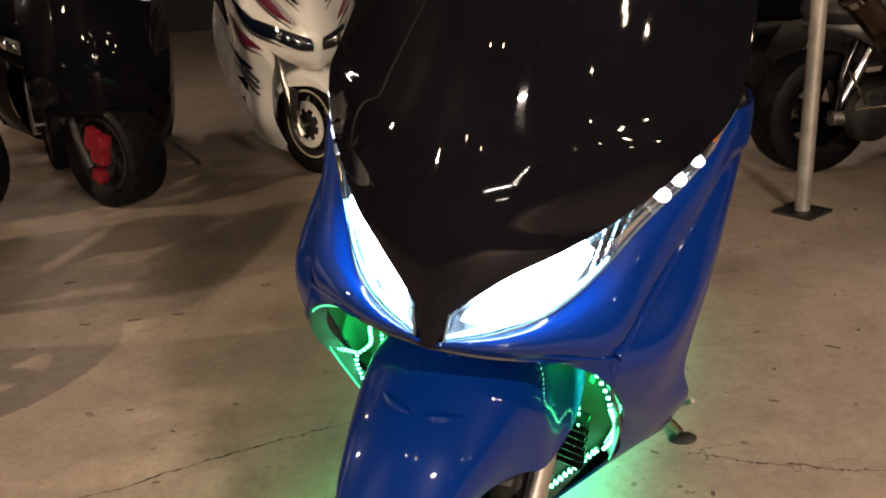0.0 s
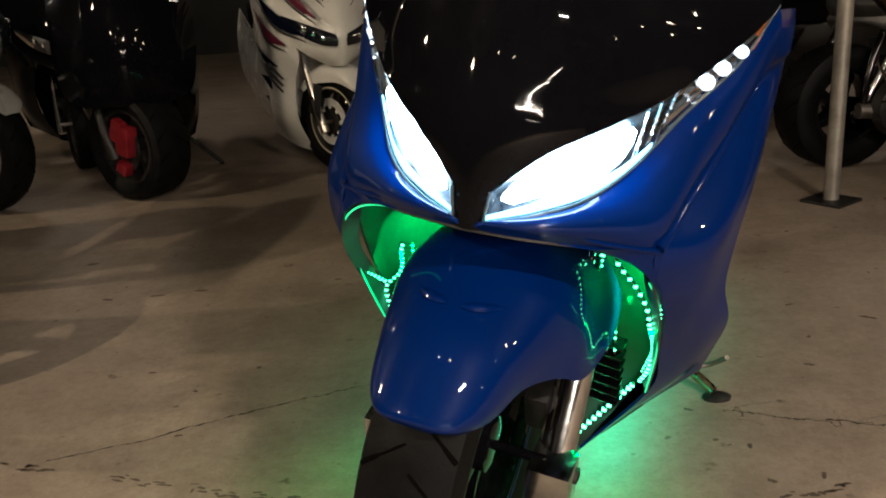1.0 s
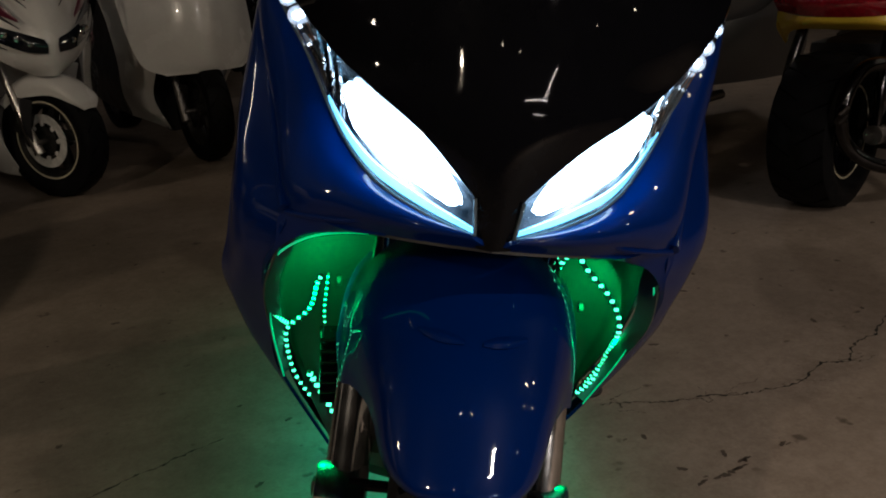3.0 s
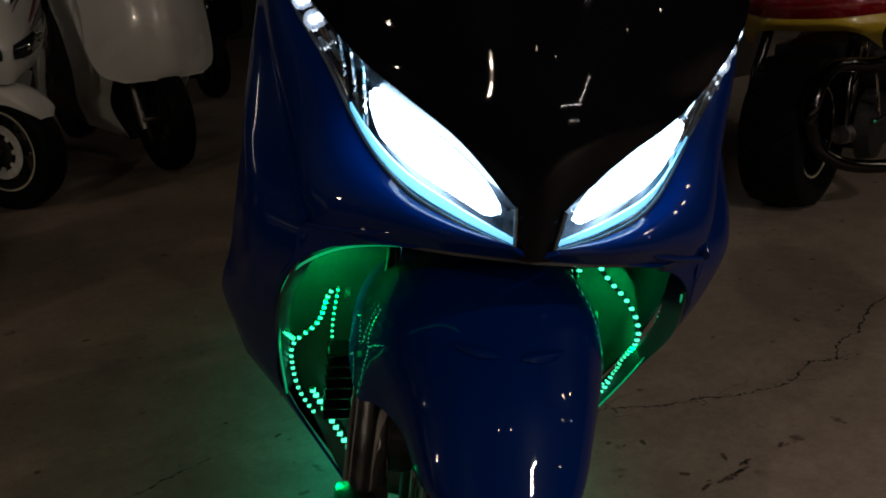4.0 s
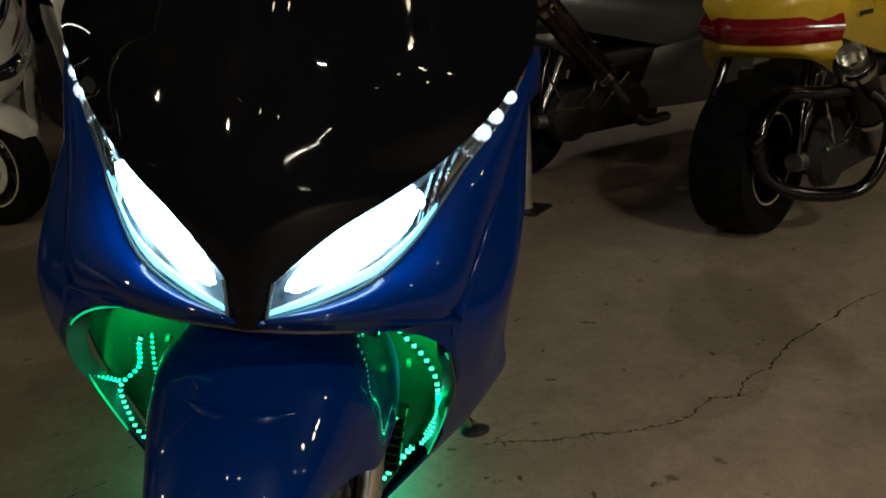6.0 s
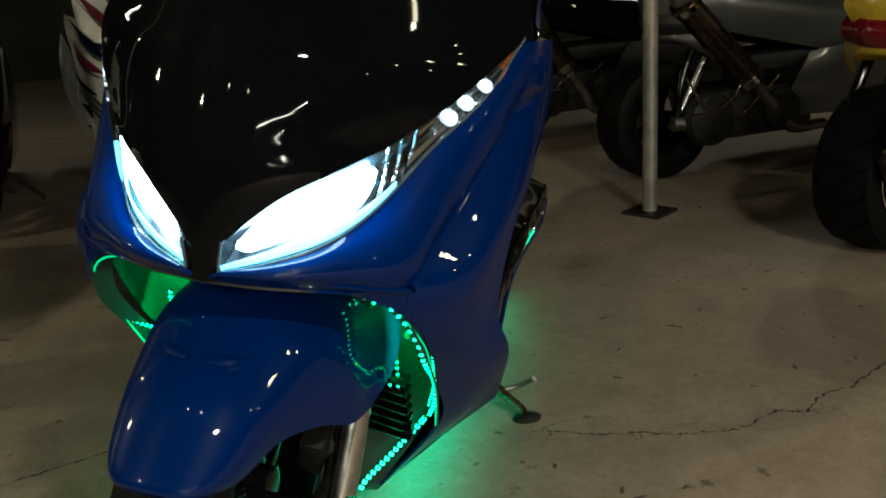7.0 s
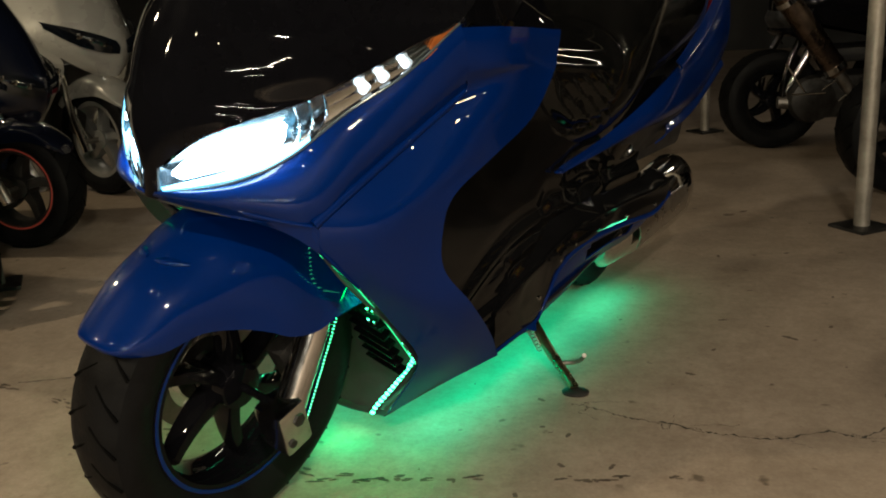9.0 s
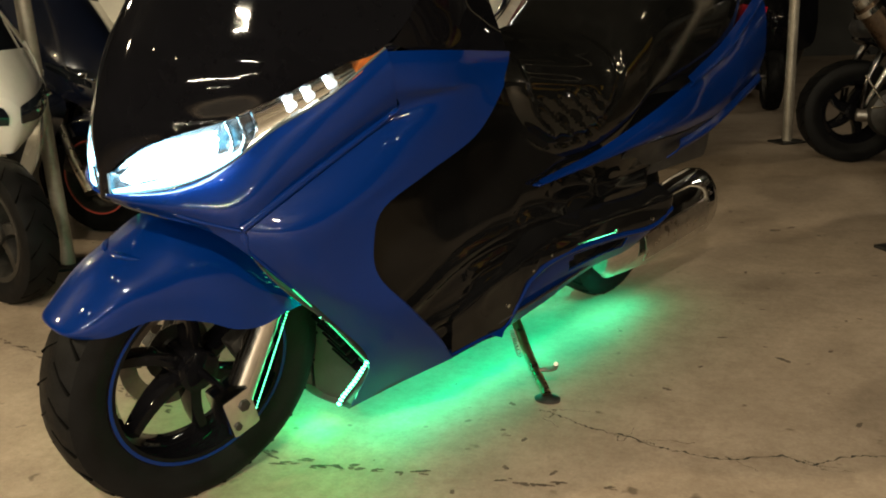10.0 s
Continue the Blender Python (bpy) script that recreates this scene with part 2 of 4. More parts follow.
def box(x0, x1, y0, y1, z0, z1, bevel=0.004, bm=None, m=None):
    bm = bm or bmesh.new()
    mat = Matrix.LocRotScale(((x0 + x1) / 2, (y0 + y1) / 2, (z0 + z1) / 2), None, (x1 - x0, y1 - y0, z1 - z0))
    out = bmesh.ops.create_cube(bm, size=1, matrix=(m or Matrix()) @ mat)
    if bevel:
        edges = list({e for v in out["verts"] for e in v.link_edges})
        bmesh.ops.bevel(bm, geom=edges, offset=bevel, segments=2, profile=0.7, affect="EDGES")
    return bm


# ---- structure ----
def sheet(name, x0, x1, y0, y1, z0, z1, mat, label, category="wall"):
    return tagged(part(name, box(x0, x1, y0, y1, z0, z1, 0), mat, smooth=False), label, category, kind="structure")


sheet("floor", -12, 12, -16, 13, -0.12, 0, CONCRETE, "worn stained beige concrete garage floor with cracks", "floor")
sheet("wall_north", -12, 12, 13, 13.15, 0, 3.4, WALLMAT, "dark unlit boarded garage end wall")
sheet("wall_south", -12, 12, -16.15, -16, 0, 3.4, WALLMAT, "dark unlit boarded garage end wall")
sheet("wall_west", -12.15, -12, -16, 13, 0, 3.4, WALLMAT, "dark unlit boarded garage side wall")
sheet("wall_east", 12, 12.15, -16, 13, 0, 3.4, WALLMAT, "dark unlit boarded garage side wall")
sheet("ceiling", -12, 12, -16, 13, 3.4, 3.55, WALLMAT, "dark unlit boarded garage ceiling", "ceiling")

# ---- ceiling lamps ----
def tube_lamp(x, y, z, length, turn, power):
    m = pose(x, y, z, 0, 0, turn)
    t = thing("fluorescent_lamp", m, "warm white fluorescent tube lamp on a steel batten under the ceiling", "ceiling lamp", "garage ceiling lamps")
    part("batten", box(-length / 2 - 0.03, length / 2 + 0.03, -0.04, 0.04, 0.03, 0.09), STEEL, t)
    part("tube", tube([(-length / 2, 0, 0), (length / 2, 0, 0)], 0.016, 10), TUBE, t, "lit warm white tube")
    for s in (-1, 1):
        part("holder", box(s * (length / 2 + 0.01) - 0.012, s * (length / 2 + 0.01) + 0.012, -0.02, 0.02, -0.02, 0.04), SATIN, t)
    part("hanger", tube([(0, 0, 0.09), (0, 0, 3.4 - z)], 0.008, 8), STEEL, t)
    lamp_light("tube_light", x, y, z - 0.03, length, power, (1.0, 0.81, 0.60), 0.025, (0, 0, turn))


def bulb_lamp(x, y, z, power=0, r=0.035):
    t = thing("bulb_lamp", pose(x, y, z), "bare warm ceiling bulb in a black socket on a cord", "ceiling lamp", "garage ceiling lamps")
    part("bulb", lathe([(-r, 0.001), (-r * 0.9, r * 0.45), (-r * 0.5, r * 0.87), (0, r), (r * 0.5, r * 0.87), (r, r * 0.5), (r * 1.5, r * 0.4)], 16, "z"), BULB, t, "lit warm bulb")
    part("socket", lathe([(r * 1.4, r * 0.45), (r * 2.6, r * 0.5), (r * 3, r * 0.2)], 12, "z"), SATIN, t)
    part("cord", tube([(0, 0, r * 3), (0, 0, 3.4 - z)], 0.004, 6), SATIN, t)
    if power:
        d = bpy.data.lights.new("bulb_light", "POINT")
        d.energy, d.color, d.shadow_soft_size = power, (1.0, 0.76, 0.48), r
        new("bulb_light", d).location = (x, y, z - r * 2.2)


tube_lamp(1.48, -1.35, 2.75, 0.3, -4, 115)
tube_lamp(2.3, -6.8, 2.75, 3.6, -21, 620)
tube_lamp(3.6, -6.0, 2.75, 1.6, 76, 220)
tube_lamp(4.4, -12.6, 2.75, 3.6, -40, 320)
# two added fill tubes, no such lamps known, brighten the parked scooters
tube_lamp(-3.4, 6.4, 2.9, 1.2, 70, 14)
tube_lamp(3.6, 6.4, 2.9, 1.2, 60, 14)
for bx, by, bz, power, r in ((-2.8, -0.8, 2.75, 195, 0.05), (-4.5, 2.2, 2.75, 100, 0.045), (-4.3, 4.3, 2.75, 0, 0.04), (-1.14, -1.6, 2.75, 0, 0.03), (-0.2, -2.4, 2.75, 0, 0.022), (0.16, -0.38, 2.75, 0, 0.022), (-0.38, -0.14, 2.75, 0, 0.022),
                             (4.4, 0.3, 2.75, 14, 0.06), (6.6, 0.6, 2.75, 0, 0.06), (8.3, -1.2, 2.75, 0, 0.05), (4.7, -0.9, 2.75, 0, 0.03),
                             (3.4, 1.6, 2.75, 0, 0.02), (5.2, -2.6, 2.75, 0, 0.02)):
    bulb_lamp(bx, by, bz, power, r)

# ---- the blue scooter: x to its left, y to its back, z up along its leaning body ----
BODY = pose(-0.169, 1.033, 0, 0, 0, -18.5) @ pose(0, 0, 0, 0, 10, 0)
scooter = thing("motor_scooter", BODY, "glossy blue and black custom scooter leaning on its side stand", "scooter")


def wider(p):
    """The same point on the right flank, which stands a little further out at the front."""
    x, y, z = p
    return (x + 0.013 * min(1, max(0, (0.68 - z) / 0.09)) * min(1, max(0, (0.8 - y) / 0.2)), y, z)


def both(name, rows, mat, thick=0.0, nu=5, nv=5, label="", parent=None):
    far = [[wider(p) for p in r] for r in rows]
    return [part(name, skin(far if mir else rows, nu, nv, thick, mir), mat, parent or scooter, label) for mir in (False, True)]


def between(a, b, k, move=(0, 0, 0)):
    return [tuple(np.array(p) * (1 - k) + np.array(q) * k + np.array(move)) for p, q in zip(a, b)]


# edges that neighbouring panels share
LENS_TOP = [(0.025, 0.016, 0.746), (0.081, 0.040, 0.799), (0.138, 0.082, 0.833), (0.188, 0.144, 0.861), (0.243, 0.216, 0.906), (0.289, 0.302, 0.955), (0.311, 0.392, 0.991)]
LENS_LOW = [(0.020, 0.016, 0.705), (0.077, 0.043, 0.719), (0.131, 0.088, 0.739), (0.175, 0.150, 0.776), (0.221, 0.219, 0.842), (0.274, 0.302, 0.906), (0.309, 0.389, 0.983)]
CREASE = [(0.000, 0.018, 0.692), (0.076, 0.036, 0.689), (0.153, 0.086, 0.680), (0.225, 0.147, 0.674), (0.249, 0.230, 0.733), (0.279, 0.335, 0.805), (0.303, 0.433, 0.866)]

# black front cowl with the smoked screen above it
cowl_rows = []
MIDS = (0.0088, 0.0127, 0.0187, 0.0256, 0.0399, 0.0599, 0.0773)
for half, edge, z, mid in [(0.018, 0.016, 0.694, 0.010)] + [(x, y, z, m) for (x, y, z), m in zip(LENS_TOP, MIDS)] + [(0.312, 0.47, 1.075, 0.125), (0.296, 0.53, 1.185, 0.20)]:
    cowl_rows.append([(half * s, mid + (edge - mid) * abs(s) ** 1.8, z) for s in (-1, -0.75, -0.5, -0.25, 0, 0.25, 0.5, 0.75, 1)])
part("front_cowl", skin(cowl_rows, 5, 5, 0.006), BLACK, scooter, "glossy black front cowl")
screen_rows = []
for z, half, edge, mid in ((1.18, 0.292, 0.54, 0.205), (1.29, 0.27, 0.58, 0.31), (1.41, 0.22, 0.61, 0.42), (1.48, 0.15, 0.61, 0.49)):
    screen_rows.append([(half * s, mid + (edge - mid) * abs(s) ** 1.8, z) for s in (-1, -0.5, 0, 0.5, 1)])
part("windscreen", skin(screen_rows, 6, 6, 0.005), SMOKE, scooter, "dark smoked windscreen")

# headlamps
for mir in (False, True):
    s = -1 if mir else 1
    mid = between(LENS_LOW, LENS_TOP, 0.5, (0, -0.014, 0))
    lens = part("headlight", skin([LENS_LOW, mid, LENS_TOP], 6, 4, 0.0, mir), LENS, scooter, "clear swept-back headlight lens, lamp lit")
    lens.visible_shadow = False
    part("lamp_bowl", skin([between(LENS_LOW, LENS_TOP, 0.02, (0, 0.004, 0)), between(LENS_LOW, LENS_TOP, 0.5, (0, 0.045, 0)), between(LENS_LOW, LENS_TOP, 0.98, (0, 0.004, 0))], 6, 4, 0.0, mir), GUNMETAL, lens, "dark metallic reflector bowl")
    (ax, ay, az), (bx, by, bz) = LENS_LOW[0], LENS_TOP[0]
    part("lamp_bowl", skin([[(ax - 0.002, ay + d, az - 0.004), ((ax + bx) / 2 - 0.002, (ay + by) / 2 + d, (az + bz) / 2), (bx - 0.002, by + d, bz + 0.004)] for d in (0.0, 0.03, 0.06)], 3, 3, 0.002, mir), GUNMETAL, lens)
    part("lens_rim", tube([(s * x, y - 0.002, z) for x, y, z in LENS_LOW], 0.0022, 6, 6), LENSEDGE, lens)
    part("lens_rim", tube([(s * LENS_LOW[0][0], LENS_LOW[0][1], LENS_LOW[0][2]), (s * LENS_TOP[0][0], LENS_TOP[0][1] - 0.004, LENS_TOP[0][2])], 0.0022, 6, 6), LENSEDGE, lens)
    low, top = spline(LENS_LOW, 8), spline(LENS_TOP, 8)
    rim = [between(low[0:27], top[0:27], 0.06, (0, 0.008, 0)), between(low[0:27], top[0:27], 0.20, (0, 0.004, 0))]
    part("light_guide", skin(rim, 1, 1, 0.002, mir), HALO, lens, "pale blue light guide along the lower edge")
    beam = [between(low[2:23], top[2:23], k, (0, d, 0)) for k, d in ((0.27, 0.014), (0.42, 0.008), (0.60, 0.006), (0.74, 0.012), (0.82, 0.018))]
    for row, trim in zip(beam, (1.0, 0.6, 0.3, 0.6, 1.0)):
        for k in range(21):
            f = max(0.0, abs(k - 10) / 10 - 0.78) / 0.22
            mid = beam[2][k]
            row[k] = tuple(np.array(row[k]) + (np.array(mid) - np.array(row[k])) * 0.75 * f ** 2 * trim)
    part("main_beam", skin(beam, 1, 4, 0.002, mir), HEAD, lens, "glaring blue-white main beam")
    for k in (23, 25, 27):
        cm = (low[k] + top[k]) / 2 + np.array((0, 0.016, 0))
        part("chrome_rib", tube([(s * q[0], q[1] + 0.008, q[2]) for q in (low[k], cm, top[k])], 0.0028, 8, 5), CHROME, lens)
    part("marker_tray", skin([between(low[27:46], top[27:46], 0.10, (0, 0.006, 0)), between(low[27:46], top[27:46], 0.5, (0, 0.022, 0)), between(low[27:46], top[27:46], 0.92, (0, 0.006, 0))], 1, 3, 0.0, mir), CHROME, lens, "bright rippled marker reflector")
    low, top = spline(LENS_LOW, 16), spline(LENS_TOP, 16)
    for k in (66, 71, 77):
        q = low[k] * 0.45 + top[k] * 0.55 + np.array((0, 0.007, 0))
        # the cup glows by itself, as if lit by its led
        part("reflector_cup", lathe([(-0.002, 0.0112 - 0.0002 * (k - 66)), (0.004, 0.0085), (0.012, 0.005), (0.013, 0.001)], 16, "y", centre=(s * q[0], q[1] + 0.001, q[2])), GLOWCUP, lens, "white reflector cup with a glow standing for reflected led light")
        part("marker_led", lathe([(-0.005, 0.001), (-0.004, 0.0042), (0.002, 0.0055), (0.006, 0.004)], 14, "y", centre=(s * q[0], q[1], q[2])), WLED, lens, "white marker light")
    low, top = spline(LENS_LOW, 8), spline(LENS_TOP, 8)
    part("turn_signal", skin([between(low[33:45], top[33:45], 0.05, (0, 0.003, 0)), between(low[33:45], top[33:45], 0.13, (0, 0.010, 0))], 1, 3, 0.003, mir), AMBER, lens, "amber turn signal strip")
    part("turn_signal", skin([between(low[43:48], top[43:48], 0.2, (0, 0.004, 0)), between(low[43:48], top[43:48], 0.95, (0, 0.004, 0))], 2, 3, 0.003, mir), AMBER, lens)

# blue panels
both("front_fairing", [CREASE, between(CREASE, LENS_LOW, 0.3, (0.014, -0.012, 0.009)), between(CREASE, LENS_LOW, 0.7, (0.011, -0.008, 0.009)), LENS_LOW], BLUE, 0.005)
both("side_panel", [
    [(0.137, 0.507, 0.115), (0.217, 0.569, 0.190), (0.323, 0.631, 0.283)],
    [(0.243, 0.452, 0.305), (0.294, 0.500, 0.336), (0.335, 0.570, 0.359)],
    [(0.250, 0.343, 0.436), (0.309, 0.400, 0.453), (0.345, 0.460, 0.470)],
    [(0.249, 0.238, 0.546), (0.293, 0.300, 0.540), (0.326, 0.385, 0.554)],
    [(0.231, 0.163, 0.625), (0.292, 0.245, 0.617), (0.325, 0.368, 0.629)],
    [(0.225, 0.147, 0.674), (0.299, 0.240, 0.678), (0.330, 0.385, 0.695)],
    [(0.249, 0.230, 0.733), (0.321, 0.350, 0.744), (0.337, 0.490, 0.745)],
    [(0.279, 0.335, 0.805), (0.330, 0.450, 0.820), (0.341, 0.620, 0.801)],
    [(0.303, 0.433, 0.866), (0.336, 0.535, 0.889), (0.342, 0.685, 0.881)],
    [(0.314, 0.398, 0.910), (0.342, 0.505, 0.911), (0.338, 0.695, 0.910)],
    [(0.312, 0.389, 0.952), (0.340, 0.506, 0.948), (0.335, 0.706, 0.936)],
    [(0.306, 0.389, 0.976), (0.335, 0.504, 0.975), (0.331, 0.712, 0.956)]], BLUE, 0.005)
both("inner_fairing", [[(0.311, 0.402, 0.988), (0.313, 0.470, 1.080), (0.292, 0.530, 1.189)], [(0.314, 0.530, 0.955), (0.302, 0.580, 1.030), (0.272, 0.640, 1.148)], [(0.325, 0.712, 0.953), (0.266, 0.740, 1.007), (0.185, 0.760, 1.102)]], BLACK, 0.004)
part("dashboard", skin([[(-0.281, 0.530, 1.169), (0.000, 0.330, 1.158), (0.281, 0.530, 1.169)], [(-0.236, 0.700, 1.085), (0.000, 0.600, 1.128), (0.236, 0.700, 1.085)], [(-0.183, 0.800, 0.971), (0.000, 0.780, 1.028), (0.183, 0.800, 0.971)]], 5, 5, 0.01), SATIN, scooter)

for s in (-1, 1):
    part("crease_lip", tube([(s * (x + 0.002), y - 0.003, z + 0.001) for x, y, z in CREASE[3:]], 0.0085, 12, 6, 0.006), BLUE, scooter)
    part("vent_brow", tube([(s * x, y - 0.003, z) for x, y, z in ((0.120, 0.058, 0.705), (0.150, 0.080, 0.690), (0.190, 0.113, 0.680), (0.226, 0.146, 0.672))], 0.0035, 8, 6), BLUE, scooter)
CORNER = [(0.110, 0.072, 0.684), (0.161, 0.106, 0.670), (0.198, 0.133, 0.651), (0.226, 0.165, 0.621), (0.239, 0.196, 0.588), (0.247, 0.242, 0.542)]
both("vent_corner", [[(0.110, 0.055, 0.688), CREASE[2], CREASE[3], (0.231, 0.160, 0.632), (0.243, 0.190, 0.595), (0.250, 0.240, 0.545)], CORNER], BLUE, 0.004, 6, 4)
# vents beside the front wheel: black liner, folded lip, led strips
both("vent_lip", [CREASE[:4] + [(0.229, 0.165, 0.620), (0.247, 0.228, 0.538), (0.250, 0.347, 0.425), (0.243, 0.452, 0.305)],
                  [(x * 0.93, y + 0.03, z - 0.006) for x, y, z in CREASE[:4]] + [(0.214, 0.195, 0.614), (0.232, 0.256, 0.540), (0.238, 0.372, 0.430), (0.230, 0.480, 0.309)]], LINER, 0.003)
both("vent_liner", [[(0.000, 0.220, 0.682), (0.102, 0.240, 0.690), (0.190, 0.235, 0.682), (0.212, 0.178, 0.664)], [(0.000, 0.340, 0.580), (0.129, 0.390, 0.590), (0.226, 0.350, 0.602), (0.228, 0.220, 0.604)], [(0.000, 0.430, 0.458), (0.147, 0.455, 0.457), (0.240, 0.430, 0.462), (0.242, 0.350, 0.466)],
                    [(0.000, 0.490, 0.278), (0.137, 0.505, 0.275), (0.205, 0.508, 0.288), (0.220, 0.488, 0.298)], [(0.000, 0.520, 0.098), (0.050, 0.517, 0.100), (0.090, 0.515, 0.106), (0.136, 0.512, 0.115)]], LINER, 0.004)
for s in (-1, 1):
    for k in range(7):
        z = 0.24 + 0.026 * k
        part("vent_slat", box(-0.055, 0.055, -0.012, 0.012, -0.003, 0.003, 0.002, m=pose(s * 0.140, 0.485 - 0.6 * (z - 0.24), z + 0.02, 35, 0, s * -12)), BLACK, scooter)

led_mesh = bpy.data.meshes.new("led")
bm = box(-0.0033, 0.0033, -0.0033, 0.0033, -0.002, 0.002, 0.0008)
bm.to_mesh(led_mesh)
bm.free()
led_mesh.materials.append(LED)


def led_strip(pts, n, parent, name="led_strip", size=1.0):
    """A strip of green leds along a curve."""
    c = spline(pts, 12)
    base = part(name, tube(pts, 0.0035 * size, 6, 8), LEDTAPE, parent, "strip of lit green leds")
    run = np.concatenate([[0], np.cumsum([np.linalg.norm(b - a) for a, b in zip(c, c[1:])])])
    for k in range(n):
        d = run[-1] * (k + 0.5) / n
        j = min(len(c) - 2, int(np.searchsorted(run, d)) - 1)
        p = c[j] + (c[j + 1] - c[j]) * (d - run[j]) / (run[j + 1] - run[j])
        ob = new("led", led_mesh)
        ob.parent = base
        ob.matrix_local = Matrix.Translation((p[0], p[1] - 0.003 * size, p[2] + 0.001)) @ Matrix.Scale(size, 4)
    return base


for s in (-1, 1):
    led_strip([(s * 0.214, 0.478, 0.300), (s * 0.205, 0.490, 0.280), (s * 0.160, 0.500, 0.205), (s * 0.112, 0.503, 0.130), (s * 0.102, 0.501, 0.105)], 16, scooter, size=1.2)
    edge = (CORNER[3:] if s > 0 else [(0.080, 0.058, 0.688)] + CORNER) + [(0.250, 0.338, 0.434), (0.242, 0.448, 0.308)]
    edge = [p if s > 0 else wider(p) for p in edge]
    # added glowing tube imitates the led light caught by the vent lip
    part("lip_glow", tube([(s * (x - 0.004), y + 0.001, z - 0.004) for x, y, z in edge], 0.0011 if s > 0 else 0.0014, 6, 6), LIPGLOW, scooter, "thin glowing green tube standing for led light on the vent lip")
led_strip([(0.153, 0.293, 0.606), (0.169, 0.284, 0.587), (0.199, 0.285, 0.559), (0.220, 0.289, 0.528), (0.229, 0.303, 0.495), (0.238, 0.372, 0.430), (0.236, 0.415, 0.367), (0.224, 0.455, 0.318)], 26, scooter, size=0.85)
led_strip([(0.142, 0.312, 0.600), (0.136, 0.330, 0.570), (0.140, 0.350, 0.520), (0.148, 0.372, 0.470)], 12, scooter, size=0.7)
for x in (0.152, 0.166):
    led_strip([(x, 0.372, 0.500), (x + 0.006, 0.378, 0.450), (x + 0.012, 0.386, 0.395)], 9, scooter, size=0.55)
# small leds standing in for the reflection of the strip by the vent edge
led_strip([(0.240, 0.262, 0.560), (0.243, 0.300, 0.500), (0.238, 0.370, 0.425), (0.226, 0.420, 0.355)], 24, scooter, size=0.45)
led_strip([(-0.193, 0.320, 0.532), (-0.200, 0.334, 0.512), (-0.211, 0.372, 0.459), (-0.241, 0.391, 0.419), (-0.246, 0.401, 0.395), (-0.241, 0.423, 0.350), (-0.229, 0.435, 0.312), (-0.205, 0.450, 0.270)], 22, scooter, size=0.75)
led_strip([(-0.186, 0.345, 0.525), (-0.190, 0.380, 0.455), (-0.186, 0.410, 0.390)], 12, scooter, size=0.5)
led_strip([(-0.262, 0.300, 0.478), (-0.252, 0.345, 0.450), (-0.243, 0.385, 0.425)], 8, scooter, size=0.8)

# front mudguard, wheel and fork, turned together
STEER = Matrix.Translation((0.000, 0.172, 0.297)) @ pose(0, 0, 0, 0, 0, -2)
fork = part("front_axle", lathe([(-0.125, 0.008), (0.125, 0.008)], 12), BLACK, scooter)
fork.matrix_local = STEER
fender = []
for ang, rad, half, drop in ((148, 0.319, 0.027, 0.004), (146.5, 0.331, 0.056, 0.036), (140.5, 0.328, 0.082, 0.070), (126.7, 0.329, 0.101, 0.102), (113, 0.331, 0.120, 0.142), (99.5, 0.349, 0.136, 0.188), (83, 0.360, 0.151, 0.220), (62, 0.373, 0.160, 0.222), (51, 0.388, 0.170, 0.190), (41, 0.388, 0.170, 0.145)):
    c, s = math.cos(radians(ang)), math.sin(radians(ang))
    row = []
    for k, d in ((-1, 1), (-0.97, 0.62), (-0.83, 0.33), (-0.48, 0.10), (0, 0), (0.48, 0.10), (0.83, 0.33), (0.97, 0.62), (1, 1)):
        r = rad - drop * d
        row.append((half * k, r * c, r * s))
    fender.append(row)
guard = part("front_mudguard", skin(fender, 5, 5, 0.004), BLUE, fork, "glossy blue front mudguard")
for q in (-1, 1):
    rows = []
    for lift, turn in ((0.000, -2.2), (0.0042, 0.0), (0.0005, 1.6)):
        row = []
        for x, bend in ((0.010, 2.2), (0.026, 1.4), (0.044, 0.0), (0.060, -2.2)):
            a = radians(116 + bend + turn * (1.0 - abs(x - 0.035) / 0.035))
            r = 0.331 - 0.142 * (0.10 * (x / 0.058) ** 2) + lift * (1.0 - abs(x - 0.035) / 0.030)
            row.append((q * x, r * math.cos(a), r * math.sin(a)))
        rows.append(row)
    part("guard_ridge", skin(rows, 5, 5, 0.002), BLUE, guard)
for s in (-1, 1):
    part("bolt", lathe([(s * 0.176, 0.008), (s * 0.182, 0.008), (s * 0.184, 0.004)], 10, centre=(0, 0.205, 0.205)), SATIN, guard)


